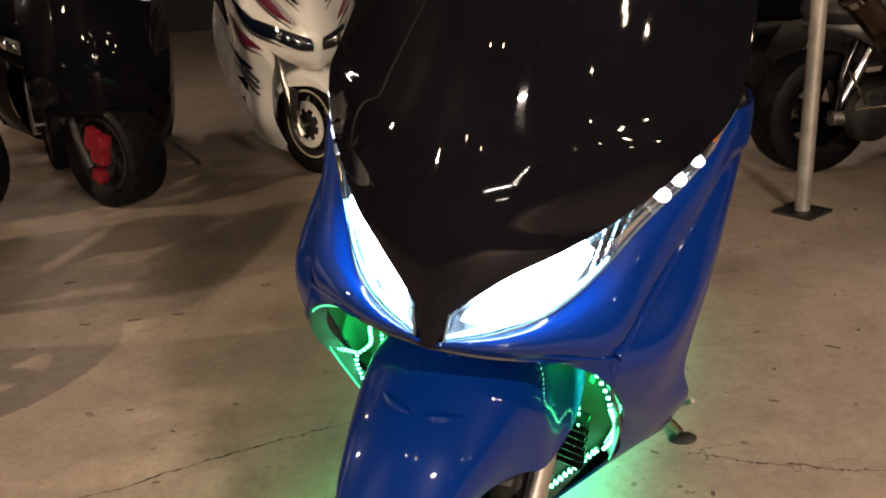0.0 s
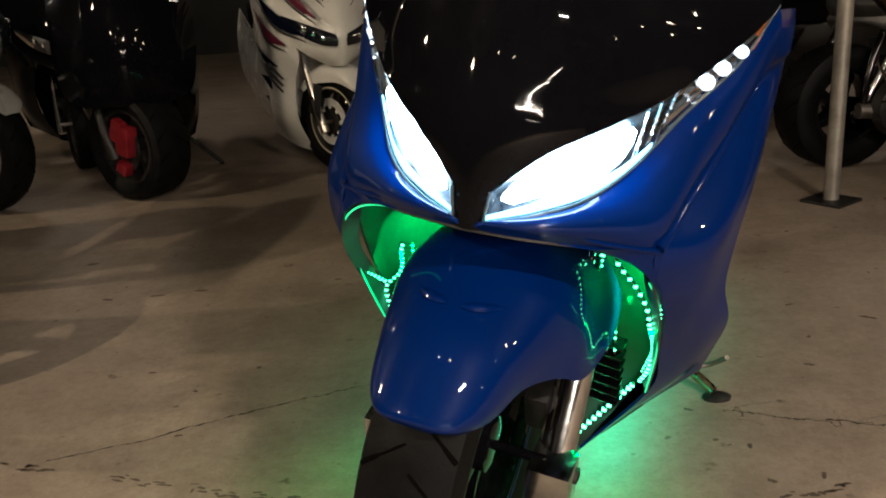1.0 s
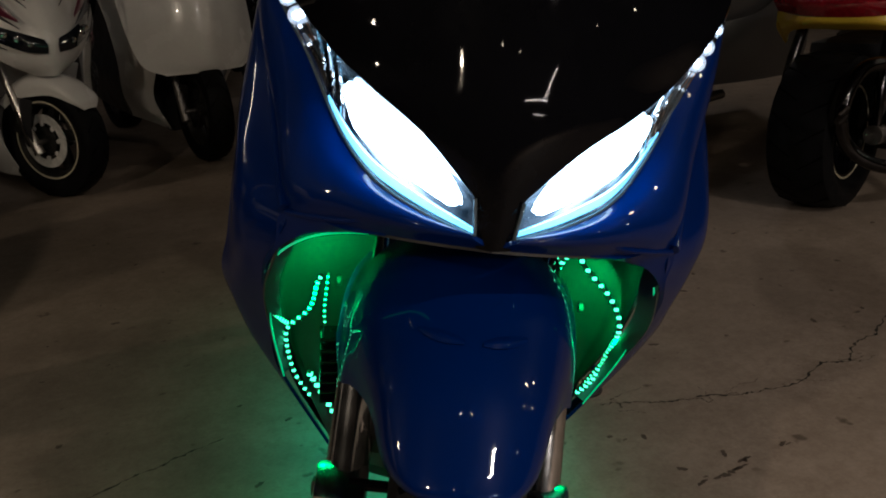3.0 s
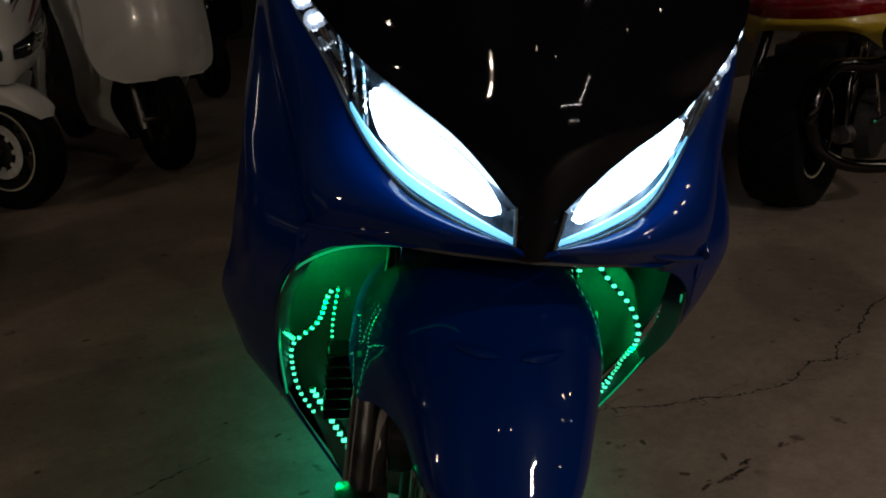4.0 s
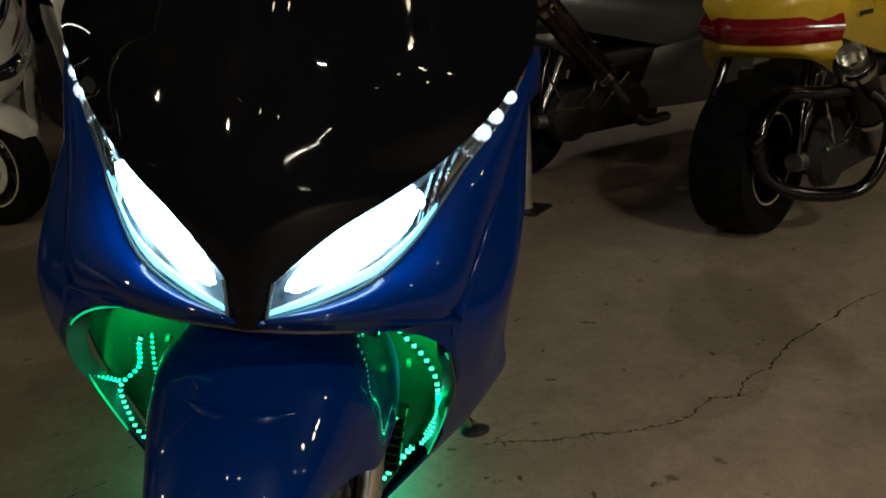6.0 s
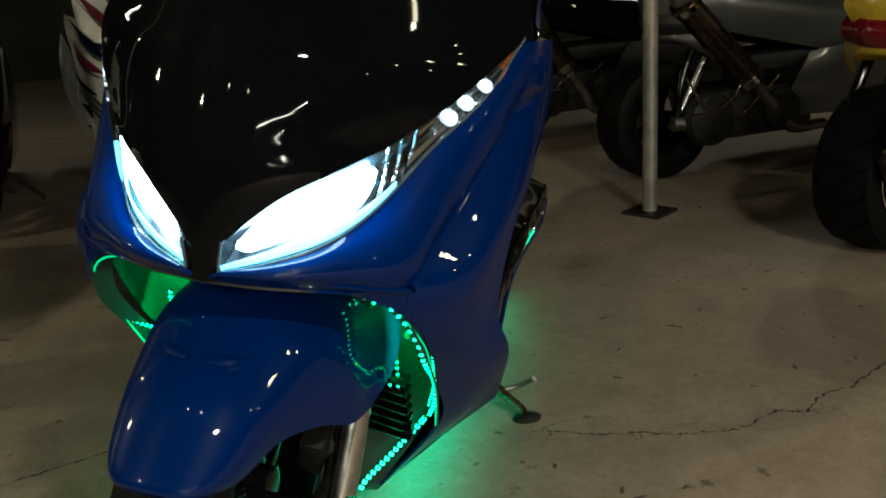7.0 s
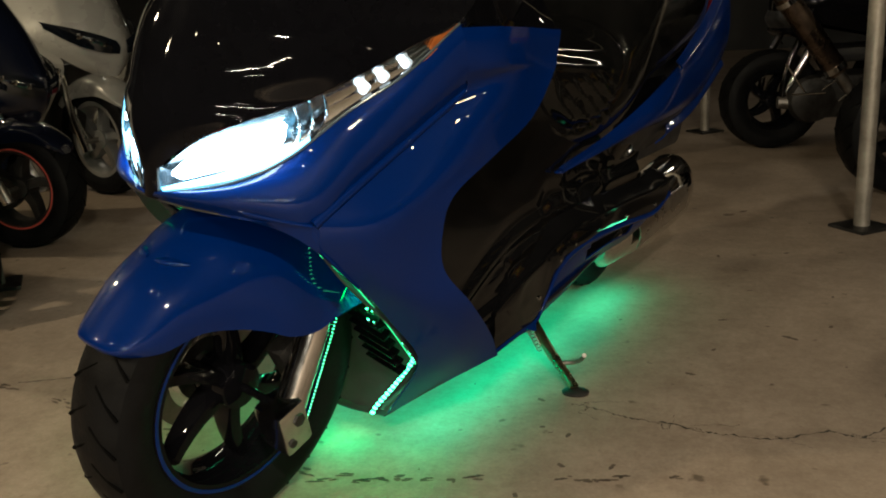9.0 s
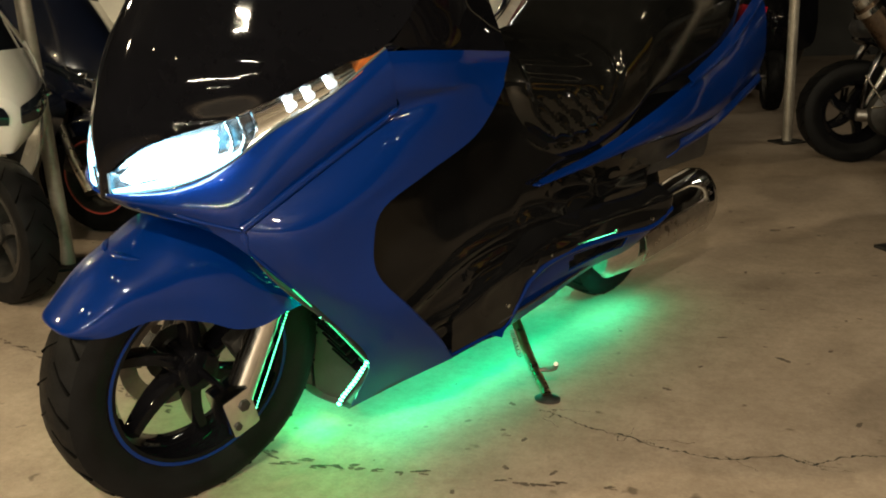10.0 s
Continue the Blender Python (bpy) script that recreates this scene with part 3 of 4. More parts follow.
def wheel(parent, at, radius, width, rim, spokes, tape, rim_mat=IRON, tread=26, disc=0, disc_mat=STEEL, turn=0, spoke_w=0.022, holes=0, label="black road tyre with worn tread"):
    """A wheel on an axle along x: tyre with grooves, cast rim with spokes, brake disc."""
    w = width / 2
    prof = [(-w * 0.72, rim + 0.004), (-w * 0.95, rim + (radius - rim) * 0.35), (-w, rim + (radius - rim) * 0.62), (-w * 0.86, radius * 0.955), (-w * 0.5, radius * 0.99), (0, radius),
            (w * 0.5, radius * 0.99), (w * 0.86, radius * 0.955), (w, rim + (radius - rim) * 0.62), (w * 0.95, rim + (radius - rim) * 0.35), (w * 0.72, rim + 0.004)]
    hub = part("wheel", lathe([(-w * 0.6, 0.03), (-w * 0.55, 0.045), (w * 0.55, 0.045), (w * 0.6, 0.03)], 24), rim_mat, parent)
    hub.matrix_local = at
    part("tyre", lathe(prof, 72, closed=True), RUBBER, hub, label)
    for s in (-1, 1):
        pts = []
        for j in range(5):
            a = 2 * math.pi * 0.15 * j / tread
            x = s * w * (0.08 + 0.19 * j)
            q = abs(x) / w
            r = radius * (1.0 - 0.045 * q ** 2.4) - 0.0033
            pts.append((x, r * math.cos(a), r * math.sin(a)))
        g = tube(pts, 0.0038, 5, 2)
        me = bpy.data.meshes.new("tread_groove")
        g.to_mesh(me)
        g.free()
        me.materials.append(GROOVE)
        for k in range(tread):
            ob = new("tread_groove", me)
            ob.parent = hub
            ob.matrix_local = pose(0, 0, 0, 360 * (k + (0.5 if s > 0 else 0)) / tread)
    part("rim", lathe([(-w * 0.74, rim - 0.012), (-w * 0.76, rim + 0.006), (-w * 0.66, rim + 0.008), (-w * 0.5, rim - 0.014), (w * 0.5, rim - 0.014), (w * 0.66, rim + 0.008), (w * 0.76, rim + 0.006), (w * 0.74, rim - 0.012), (w * 0.4, rim - 0.026), (-w * 0.4, rim - 0.026)], 64, closed=True), rim_mat, hub)
    if tape:
        for s in (-1, 1):
            part("rim_tape", lathe([(s * w * 0.762, rim - 0.004), (s * w * 0.782, rim - 0.001), (s * w * 0.772, rim + 0.0035)], 64, closed=True), tape, hub, "coloured stripe round the rim")
    spoke_mesh = None
    for k in range(spokes):
        m = pose(0, 0, 0, 360 * k / spokes + math.degrees(turn))
        if spoke_mesh is None:
            bm = box(-w * 0.3, w * 0.3, -spoke_w / 2, spoke_w / 2, 0.035, rim - 0.02, 0.005)
            bmesh.ops.subdivide_edges(bm, edges=[e for e in bm.edges if abs(e.verts[0].co.z - e.verts[1].co.z) > 0.05], cuts=4)
            for v in bm.verts:
                f = 1.4 - 0.6 * v.co.z / rim
                v.co.x, v.co.y = v.co.x * f, v.co.y * f + 0.018 * math.sin(math.pi * v.co.z / rim)
            ob = part("spoke", bm, rim_mat, hub)
            spoke_mesh = ob.data
        else:
            ob = new("spoke", spoke_mesh)
            ob.parent = hub
        ob.matrix_local = m
    if disc:
        x = disc * (w * 0.86)
        part("brake_disc", lathe([(x, 0.085), (x, 0.122), (x + disc * 0.004, 0.122), (x + disc * 0.004, 0.085)], 40, closed=True), disc_mat, hub)
        part("disc_carrier", lathe([(x * 0.8, 0.03), (x, 0.04), (x, 0.065), (x * 0.96, 0.065)], 24), IRON, hub)
        for k in range(holes):
            a = 2 * math.pi * k / holes
            part("disc_tab", lathe([(x - disc * 0.002, 0.011), (x + disc * 0.006, 0.011)], 10, centre=(0, 0.078 * math.cos(a), 0.078 * math.sin(a))), disc_mat, hub)
    return hub


wheel(fork, Matrix(), 0.294, 0.146, 0.200, 6, RIMBLUE, BLACK, disc=-1, turn=0.2, holes=6)
for s in (-1, 1):
    leg = part("fork_leg", tube([(s * 0.132, 0.022, -0.060), (s * 0.132, 0.032, -0.02), (s * 0.130, 0.100, 0.14), (s * 0.124, 0.130, 0.21)], 0.031, 20, 4, 0.028), FORKMETAL, fork, "polished silver fork leg")
    part("fork_foot", box(-0.035, 0.035, -0.032, 0.032, -0.048, 0.048, 0.011, m=pose(s * 0.136, 0.014, -0.040, 18)), FORKMETAL, leg, "polished cast fork end")
    part("pinch_bolt", lathe([(s * 0.168, 0.008), (s * 0.175, 0.008), (s * 0.176, 0.003)], 8, centre=(0, 0.004, -0.066)), IRON, leg)
    part("axle_nut", lathe([(s * 0.166, 0.013), (s * 0.175, 0.013), (s * 0.177, 0.005)], 6, centre=(0, 0.018, -0.022)), IRON, leg)
    part("stanchion", tube([(s * 0.118, 0.12, 0.20), (s * 0.105, 0.22, 0.44)], 0.018, 14), CHROME, leg)
    part("caliper", box(-0.02, 0.02, -0.04, 0.04, -0.045, 0.045, 0.012, m=pose(s * 0.088, 0.085, 0.06, 30)), IRON, leg)
    strip = led_strip([(s * 0.140, 0.168, 0.20), (s * 0.144, 0.128, 0.10), (s * 0.146, 0.072, -0.04), (s * 0.146, 0.058, -0.075)], 44, fork, size=0.28)

# black lower bodywork
RIDGES = [(((0.535, 0.418), (0.69, 0.470), (0.824, 0.491), (0.96, 0.493)), 0.013), (((0.59, 0.358), (0.73, 0.370), (0.795, 0.402), (0.945, 0.404)), 0.014), (((0.931, 0.418), (1.15, 0.438), (1.269, 0.489), (1.636, 0.471)), 0.016),
          (((0.62, 0.325), (0.80, 0.352), (0.93, 0.385), (1.10, 0.400)), 0.010), (((0.985, 0.500), (1.06, 0.492), (1.14, 0.470)), 0.020), (((1.141, 0.559), (1.22, 0.548), (1.30, 0.520)), 0.020), (((0.75, 0.440), (0.86, 0.450), (0.99, 0.455)), 0.009)]
RIDGES = [(np.array(spline([(y, z, 0) for y, z in line], 80)), wide) for line, wide in RIDGES]


def relief(y, z):
    """Height of the flowing ridges moulded into the side covers."""
    h = 0.0
    for line, wide in RIDGES:
        d = float(np.sqrt(((line[:, 0] - y) ** 2 + (line[:, 1] - z) ** 2).min()))
        h += wide * (math.exp(-(d / wide) ** 2) - 0.35 * math.exp(-((d - 2 * wide) / wide) ** 2))
    return h


for mir in (False, True):
    bm = skin([
        [(0.283, 0.640, 0.260), (0.288, 0.760, 0.290), (0.280, 0.900, 0.325), (0.262, 1.150, 0.364), (0.242, 1.400, 0.381), (0.220, 1.620, 0.385)],
        [(0.287, 0.560, 0.350), (0.280, 0.740, 0.365), (0.268, 0.900, 0.395), (0.246, 1.150, 0.443), (0.222, 1.400, 0.451), (0.205, 1.620, 0.445)],
        [(0.273, 0.470, 0.450), (0.257, 0.700, 0.474), (0.241, 0.900, 0.483), (0.213, 1.200, 0.521), (0.199, 1.450, 0.518), (0.170, 1.700, 0.510)],
        [(0.247, 0.368, 0.624), (0.231, 0.620, 0.633), (0.210, 0.860, 0.652), (0.205, 1.150, 0.651), (0.202, 1.600, 0.621), (0.148, 1.900, 0.605)],
        [(0.229, 0.490, 0.738), (0.208, 0.660, 0.752), (0.191, 0.860, 0.781), (0.194, 1.120, 0.741), (0.191, 1.600, 0.701), (0.153, 1.950, 0.678)],
        [(0.227, 0.690, 0.924), (0.187, 0.740, 0.921), (0.169, 0.840, 0.880), (0.181, 1.100, 0.780), (0.184, 1.600, 0.740), (0.150, 1.950, 0.718)]], 24, 14, 0.0, mir)
    for v in bm.verts:
        v.co.x += (-1 if mir else 1) * 0.5 * relief(v.co.y, v.co.z)
    bmesh.ops.solidify(bm, geom=bm.faces[:], thickness=0.005)
    part("body_side", bm, MOULDED, scooter, "glossy black moulded side cover")
part("belly", skin([[(-0.133, 0.500, 0.115), (0.000, 0.500, 0.093), (0.133, 0.500, 0.115)], [(-0.280, 0.660, 0.265), (0.000, 0.700, 0.158), (0.280, 0.660, 0.265)], [(-0.277, 1.200, 0.325), (0.000, 1.200, 0.168), (0.277, 1.200, 0.325)], [(-0.154, 1.950, 0.357), (0.000, 1.950, 0.308), (0.154, 1.950, 0.357)]], 5, 5, 0.004), SATIN, scooter)
BOARD = [(0.300, 0.655, 0.270), (0.299, 0.760, 0.274), (0.294, 0.860, 0.274), (0.294, 0.903, 0.325), (0.295, 0.945, 0.374), (0.299, 1.010, 0.402), (0.307, 1.110, 0.415), (0.318, 1.280, 0.411), (0.326, 1.460, 0.400), (0.326, 1.565, 0.432)]
BOARD_TOP = (0.360, 0.395, 0.415, 0.428, 0.440, 0.458, 0.468, 0.472, 0.470, 0.480)
for s in (-1, 1):
    mir = s < 0
    bm = skin([
        [(x - 0.045, y, z + 0.002) for x, y, z in BOARD] + [(0.250, 1.590, 0.440)],
        [(x - 0.004, y, z - 0.004) for x, y, z in BOARD] + [(0.272, 1.596, 0.440)],
        [(x + 0.001, y, z + 0.010) for x, y, z in BOARD] + [(0.280, 1.600, 0.450)],
        [(x - 0.006, y, q - 0.010) for (x, y, z), q in zip(BOARD, BOARD_TOP)] + [(0.276, 1.600, 0.462)],
        [(x - 0.016, y, q) for (x, y, z), q in zip(BOARD, BOARD_TOP)] + [(0.262, 1.594, 0.470)],
        [(x - 0.062, y, q + 0.022) for (x, y, z), q in zip(BOARD, BOARD_TOP)] + [(0.225, 1.590, 0.478)]], 8, 5, 0.0, mir)
    for v in bm.verts:
        v.co.x += s * 0.32 * relief(v.co.y, v.co.z)
    bmesh.ops.solidify(bm, geom=bm.faces[:], thickness=0.004)
    ledge = part("footboard", bm, MOULDED, scooter, "glossy black moulded footboard")
    part("footboard_edge", tube([(s * (x + 0.001), y, z + 0.001) for x, y, z in BOARD], 0.0045, 8, 5), MOULDED, ledge)
    part("footboard_edge", tube([(s * (x - 0.008), y, q) for (x, y, z), q in zip(BOARD, BOARD_TOP)], 0.005, 8, 5), MOULDED, ledge)
    for k in (2, 4, 5, 7, 8):
        x, y, z = BOARD[k]
        part("screw", lathe([(s * (x - 0.002), 0.006), (s * (x + 0.003), 0.005), (s * (x + 0.004), 0.002)], 10, centre=(0, y, z * 0.6 + BOARD_TOP[k] * 0.4)), CHROME, ledge)
    low = [(0.262, 0.700, 0.236), (0.262, 0.800, 0.236), (0.262, 0.890, 0.240), (0.266, 0.940, 0.250), (0.268, 1.000, 0.262), (0.266, 1.080, 0.272), (0.262, 1.180, 0.290), (0.264, 1.300, 0.310), (0.272, 1.440, 0.318), (0.276, 1.550, 0.348)]
    top = [(x - 0.010, y, z + 0.004) for x, y, z in BOARD]
    band = [(x + 0.003, y, z + (0.001 if k < 3 else 0.013)) for k, (x, y, z) in enumerate(BOARD)]
    bm = skin([low, between(low, top, 0.5, (0.006, 0, 0)), top, [(x + 0.005, y, z) for x, y, z in BOARD], band], 6, 6, 0.0, mir)
    hole = [f for f in bm.faces if 1.12 < f.calc_center_median().y < 1.36 and 0.342 + 0.05 * (f.calc_center_median().y - 1.12) < f.calc_center_median().z < 0.390]
    bmesh.ops.delete(bm, geom=hole, context="FACES")
    bmesh.ops.solidify(bm, geom=bm.faces[:], thickness=0.004)
    skirt = part("side_skirt", bm, BLUE, scooter, "blue lower side skirt with a cut-out")
    part("belly_panel", skin([[(x - 0.02, y, z + 0.006) for x, y, z in low[1:8]], [(x - 0.05, y, z - 0.020 - 0.02 * math.sin(math.pi * k / 6)) for k, (x, y, z) in enumerate(low[1:8])], [(x - 0.11, y, z - 0.030 - 0.03 * math.sin(math.pi * k / 6)) for k, (x, y, z) in enumerate(low[1:8])]], 4, 4, 0.004, mir), SATIN, scooter)
    led_strip([(s * 0.268, 1.13, 0.374), (s * 0.266, 1.19, 0.377), (s * 0.264, 1.27, 0.380)], 12, scooter, size=0.7)
    led_strip([(s * (x + 0.002), y, z + 0.017) for x, y, z in (BOARD[6], between(BOARD[6:7], BOARD[7:8], 0.5)[0], BOARD[7])], 14, scooter, size=0.3)
part("engine_case", box(-0.19, 0.19, 1.08, 1.50, 0.24, 0.40, 0.04), ALU, scooter, "silver engine casing")
for s in (-1, 1):
    led_strip([(s * 0.150, 0.740, 0.200), (s * 0.150, 1.100, 0.200), (s * 0.140, 1.500, 0.225)], 26, scooter)

# seat and tail
seat_rows = []
for y, half, z, dome in ((0.76, 0.10, 0.86, 0.06), (0.86, 0.17, 0.80, 0.12), (0.98, 0.205, 0.74, 0.17), (1.10, 0.220, 0.71, 0.19), (1.22, 0.226, 0.70, 0.20), (1.34, 0.228, 0.71, 0.22), (1.44, 0.228, 0.74, 0.28), (1.54, 0.224, 0.78, 0.32), (1.80, 0.205, 0.82, 0.30), (2.05, 0.18, 0.88, 0.25), (2.22, 0.13, 0.95, 0.16)):
    low = 0.09 if y < 1.5 else 0.03
    seat_rows.append([(half * k, y, z + q) for k, q in ((-0.90, -low), (-1.0, 0.0), (-0.95, dome * 0.55), (-0.62, dome * 0.9), (0, dome), (0.62, dome * 0.9), (0.95, dome * 0.55), (1.0, 0.0), (0.90, -low))])
bm = skin(seat_rows, 14, 16, 0.0)
for v in bm.verts:
    # slanting gathers low on the flanks, fine folds above them, a padded oval round both
    y, z = v.co.y, v.co.z
    side = math.copysign(1, v.co.x) * min(1.0, abs(v.co.x) / 0.08)
    k = max(0.0, 1 - ((y - 1.13) / 0.17) ** 2) * max(0.0, 1 - ((z - 0.735) / 0.075) ** 2)
    f = max(0.0, 1 - ((y - 1.11) / 0.19) ** 2) * max(0.0, 1 - ((z - 0.865) / 0.10) ** 2)
    oval = math.hypot((y - 1.13) / 0.205, (z - 0.850) / 0.165)
    pad = 0.013 * math.exp(-((oval - 0.88) / 0.10) ** 2) - 0.010 * math.exp(-((oval - 1.06) / 0.06) ** 2)
    v.co.x += side * (0.010 * k * math.sin(2 * math.pi * (0.57 * y + 0.82 * z) / 0.0365) + 0.0045 * f * math.sin(2 * math.pi * (z + 0.12 * y) / 0.038) + pad)
bmesh.ops.solidify(bm, geom=bm.faces[:], thickness=0.004)
seat = part("seat", bm, LEATHER, scooter, "black pleated leather seat")
for s in (-1, 1):
    part("seat_strap", tube([(s * 0.209, 1.500, 0.822), (s * 0.180, 1.560, 1.021), (s * 0.124, 1.580, 1.108)], 0.007, 8, 6), LEATHER, seat)
part("seat_base", box(-0.165, 0.165, 1.02, 2.10, 0.46, 0.80, 0.04), SATIN, scooter)
TAIL_LOW = [(0.220, 1.009, 0.584), (0.228, 1.340, 0.602), (0.243, 1.560, 0.622), (0.236, 1.820, 0.630), (0.213, 2.060, 0.655), (0.168, 2.380, 0.735)]
TAIL_TOP = [(0.220, 1.030, 0.595), (0.220, 1.300, 0.634), (0.238, 1.500, 0.703), (0.232, 1.710, 0.764), (0.196, 2.000, 0.830), (0.158, 2.300, 0.985)]
both("tail_panel", [TAIL_LOW, between(TAIL_LOW, TAIL_TOP, 0.3, (0.018, 0, 0)), between(TAIL_LOW, TAIL_TOP, 0.75, (0.016, 0, 0)), TAIL_TOP], BLUE, 0.005, label="blue tail panel")
both("tail_fin", [[(0.246, 1.705, 0.762), (0.212, 2.000, 0.830), (0.168, 2.300, 0.985)], [(0.250, 1.715, 0.772), (0.216, 2.005, 0.850), (0.168, 2.310, 1.008)], [(0.226, 1.725, 0.788), (0.186, 2.010, 0.872), (0.143, 2.320, 1.030)]], BLUE, 0.004)
both("tail_lower", [[(0.208, 1.720, 0.532), (0.194, 2.000, 0.566), (0.160, 2.400, 0.668)], [(0.226, 1.750, 0.560), (0.214, 2.020, 0.600), (0.172, 2.400, 0.700)], [(0.206, 1.790, 0.582), (0.198, 2.040, 0.628), (0.164, 2.390, 0.722)]], BLUE, 0.004)
both("tail_under", [[(0.165, 1.450, 0.500), (0.170, 1.900, 0.520), (0.127, 2.250, 0.616)], [(0.222, 1.450, 0.606), (0.214, 1.900, 0.618), (0.155, 2.320, 0.715)]], SATIN, 0.004)
part("rear_light", skin([[(-0.143, 2.360, 0.818), (0.000, 2.420, 0.808), (0.143, 2.360, 0.818)], [(-0.155, 2.370, 0.949), (0.000, 2.440, 0.938), (0.155, 2.370, 0.949)]], 6, 4, 0.01), REDLENS, scooter, "red rear light")
wheel(scooter, Matrix.Translation((0.000, 1.760, 0.260)), 0.258, 0.15, 0.17, 6, None, IRON)
muff = part("muffler", lathe([(-0.34, 0.040), (-0.31, 0.070), (-0.10, 0.104), (0.12, 0.122), (0.235, 0.124), (0.268, 0.116), (0.285, 0.095), (0.280, 0.080), (0.26, 0.070)], 40, "y"), CHROME, scooter, "large polished chrome muffler")
muff.matrix_local = pose(0.170, 1.80, 0.284, 6, 0, 1) @ Matrix.Diagonal((0.72, 1, 1.02, 1))
part("tail_pipe", tube([(0.000, 0.270, 0.018), (0.000, 0.360, 0.023)], 0.026, 16), CHROME, muff)
part("heat_shield", skin([[(0.105, -0.200, -0.030), (0.128, 0.180, -0.030)], [(0.112, -0.200, 0.014), (0.134, 0.180, 0.014)], [(0.096, -0.200, 0.053), (0.120, 0.180, 0.060)]], 6, 4, 0.003), ALU, muff)
part("swing_arm", tube([(0.123, 1.300, 0.295), (0.131, 1.550, 0.275), (0.125, 1.780, 0.265)], 0.04, 12, 5), IRON, scooter)

# side stand
stand = part("side_stand", tube([(0.166, 1.082, 0.167), (0.265, 1.020, 0.123), (0.373, 0.962, 0.080)], 0.0145, 12, 4, 0.012), STANDMETAL, scooter, "brass-toned metal side stand, down")
foot = part("foot", lathe([(-0.005, 0.020), (-0.004, 0.026), (0.003, 0.027), (0.006, 0.022)], 20, "z"), IRON, stand, "dark steel stand foot")
foot.matrix_local = pose(0.382, 0.954, 0.0715, 0, -10, 20) @ Matrix.Diagonal((1.25, 0.85, 1, 1))
part("lever", tube([(0.311, 0.995, 0.109), (0.355, 1.005, 0.127), (0.384, 0.966, 0.170)], 0.006, 10, 4), STEEL, stand)
pts = [(0.186 + 0.06 * k / 40 + 0.008 * math.cos(k * 1.1), 1.045 - 0.04 * k / 40, 0.152 - 0.03 * k / 40 + 0.008 * math.sin(k * 1.1)) for k in range(41)]
part("spring", tube(pts, 0.002, 6, 2), STEEL, stand)

# lamps of the scooter: under-body leds, vent leds and headlamps
def on_body(m):
    return BODY @ m


def green(name, m, sx, sy, power, blue=0.32):
    d = bpy.data.lights.new(name, "AREA")
    d.shape, d.size, d.size_y, d.energy, d.color = "RECTANGLE", sx, sy, power, (0.0, 1.0, blue)
    new(name, d).matrix_world = on_body(m)


for s in (-1, 1):
    green("underglow", pose(s * 0.150, 1.14, 0.140, 0, 0, 0), 0.025, 1.20, 1.9, 0.50)
    green("vent_glow", look((s * 0.212, 0.335, 0.52), (s * 0.170, 0.45, 0.44)), 0.03, 0.12, 1.5, 0.14)
green("front_glow", pose(0.0, 0.50, 0.080), 0.14, 0.04, 0.25)

# ---- poles ----
def pole(x, y, lean_x=0.0, lean_y=0.0, r=0.030):
    t = thing("steel_pole", pose(x, y, 0), "galvanised steel pole with a square base plate bolted to the floor", "pole", "garage poles")
    part("shaft", tube([(0, 0, 0.012), (lean_x, lean_y, 3.4)], r, 20), POLE, t)
    part("base_plate", box(-0.085, 0.085, -0.085, 0.085, 0, 0.012, 0.003, m=pose(0, 0, 0, 0, 0, 38)), IRON, t, "dark steel base plate")


pole(1.403, 3.432)
pole(-1.77, 2.425)
pole(0.84, 5.85)

# ---- floor marks ----
ground = bpy.data.objects["floor"]


def ribbon(pts, widths, mat, name, z=0.0012):
    """A thin irregular mark lying on the floor along a line."""
    c = spline([(x, y, 0) for x, y in pts], 14)
    bm = bmesh.new()
    a, b = [], []
    drift = 0.0
    for k, p in enumerate(c):
        d = Vector(c[min(k + 1, len(c) - 1)] - c[max(0, k - 1)]).normalized()
        n = Vector((-d.y, d.x, 0))
        drift = 0.75 * drift + random.uniform(-0.0045, 0.0045)
        j = n * drift
        w = (widths[0] + (widths[1] - widths[0]) * k / (len(c) - 1)) * random.choice((0.3, 0.6, 0.9, 1.3, 2.2))
        q = Vector((p[0], p[1], z)) + j
        a.append(bm.verts.new(q + n * w))
        b.append(bm.verts.new(q - n * w))
    for k in range(len(c) - 1):
        bm.faces.new((a[k], a[k + 1], b[k + 1], b[k]))
    bmesh.ops.recalc_face_normals(bm, faces=bm.faces)
    return part(name, bm, mat, ground, smooth=False)


def blot(x, y, rx, ry, turn, mat, name="stain"):
    bm = bmesh.new()
    n = 18
    ph = random.uniform(0, 9)
    vs = []
    for k in range(n):
        a = 2 * math.pi * k / n
        f = 1 + 0.35 * math.sin(2 * a + ph) + 0.25 * math.sin(5 * a + 2 * ph) * random.uniform(0.3, 1)
        q = pose(x, y, 0.001, 0, 0, turn) @ Vector((rx * f * math.cos(a), ry * f * math.sin(a), 0))
        vs.append(bm.verts.new(q))
    bm.faces.new(vs)
    return part(name, bm, mat, ground, smooth=False)


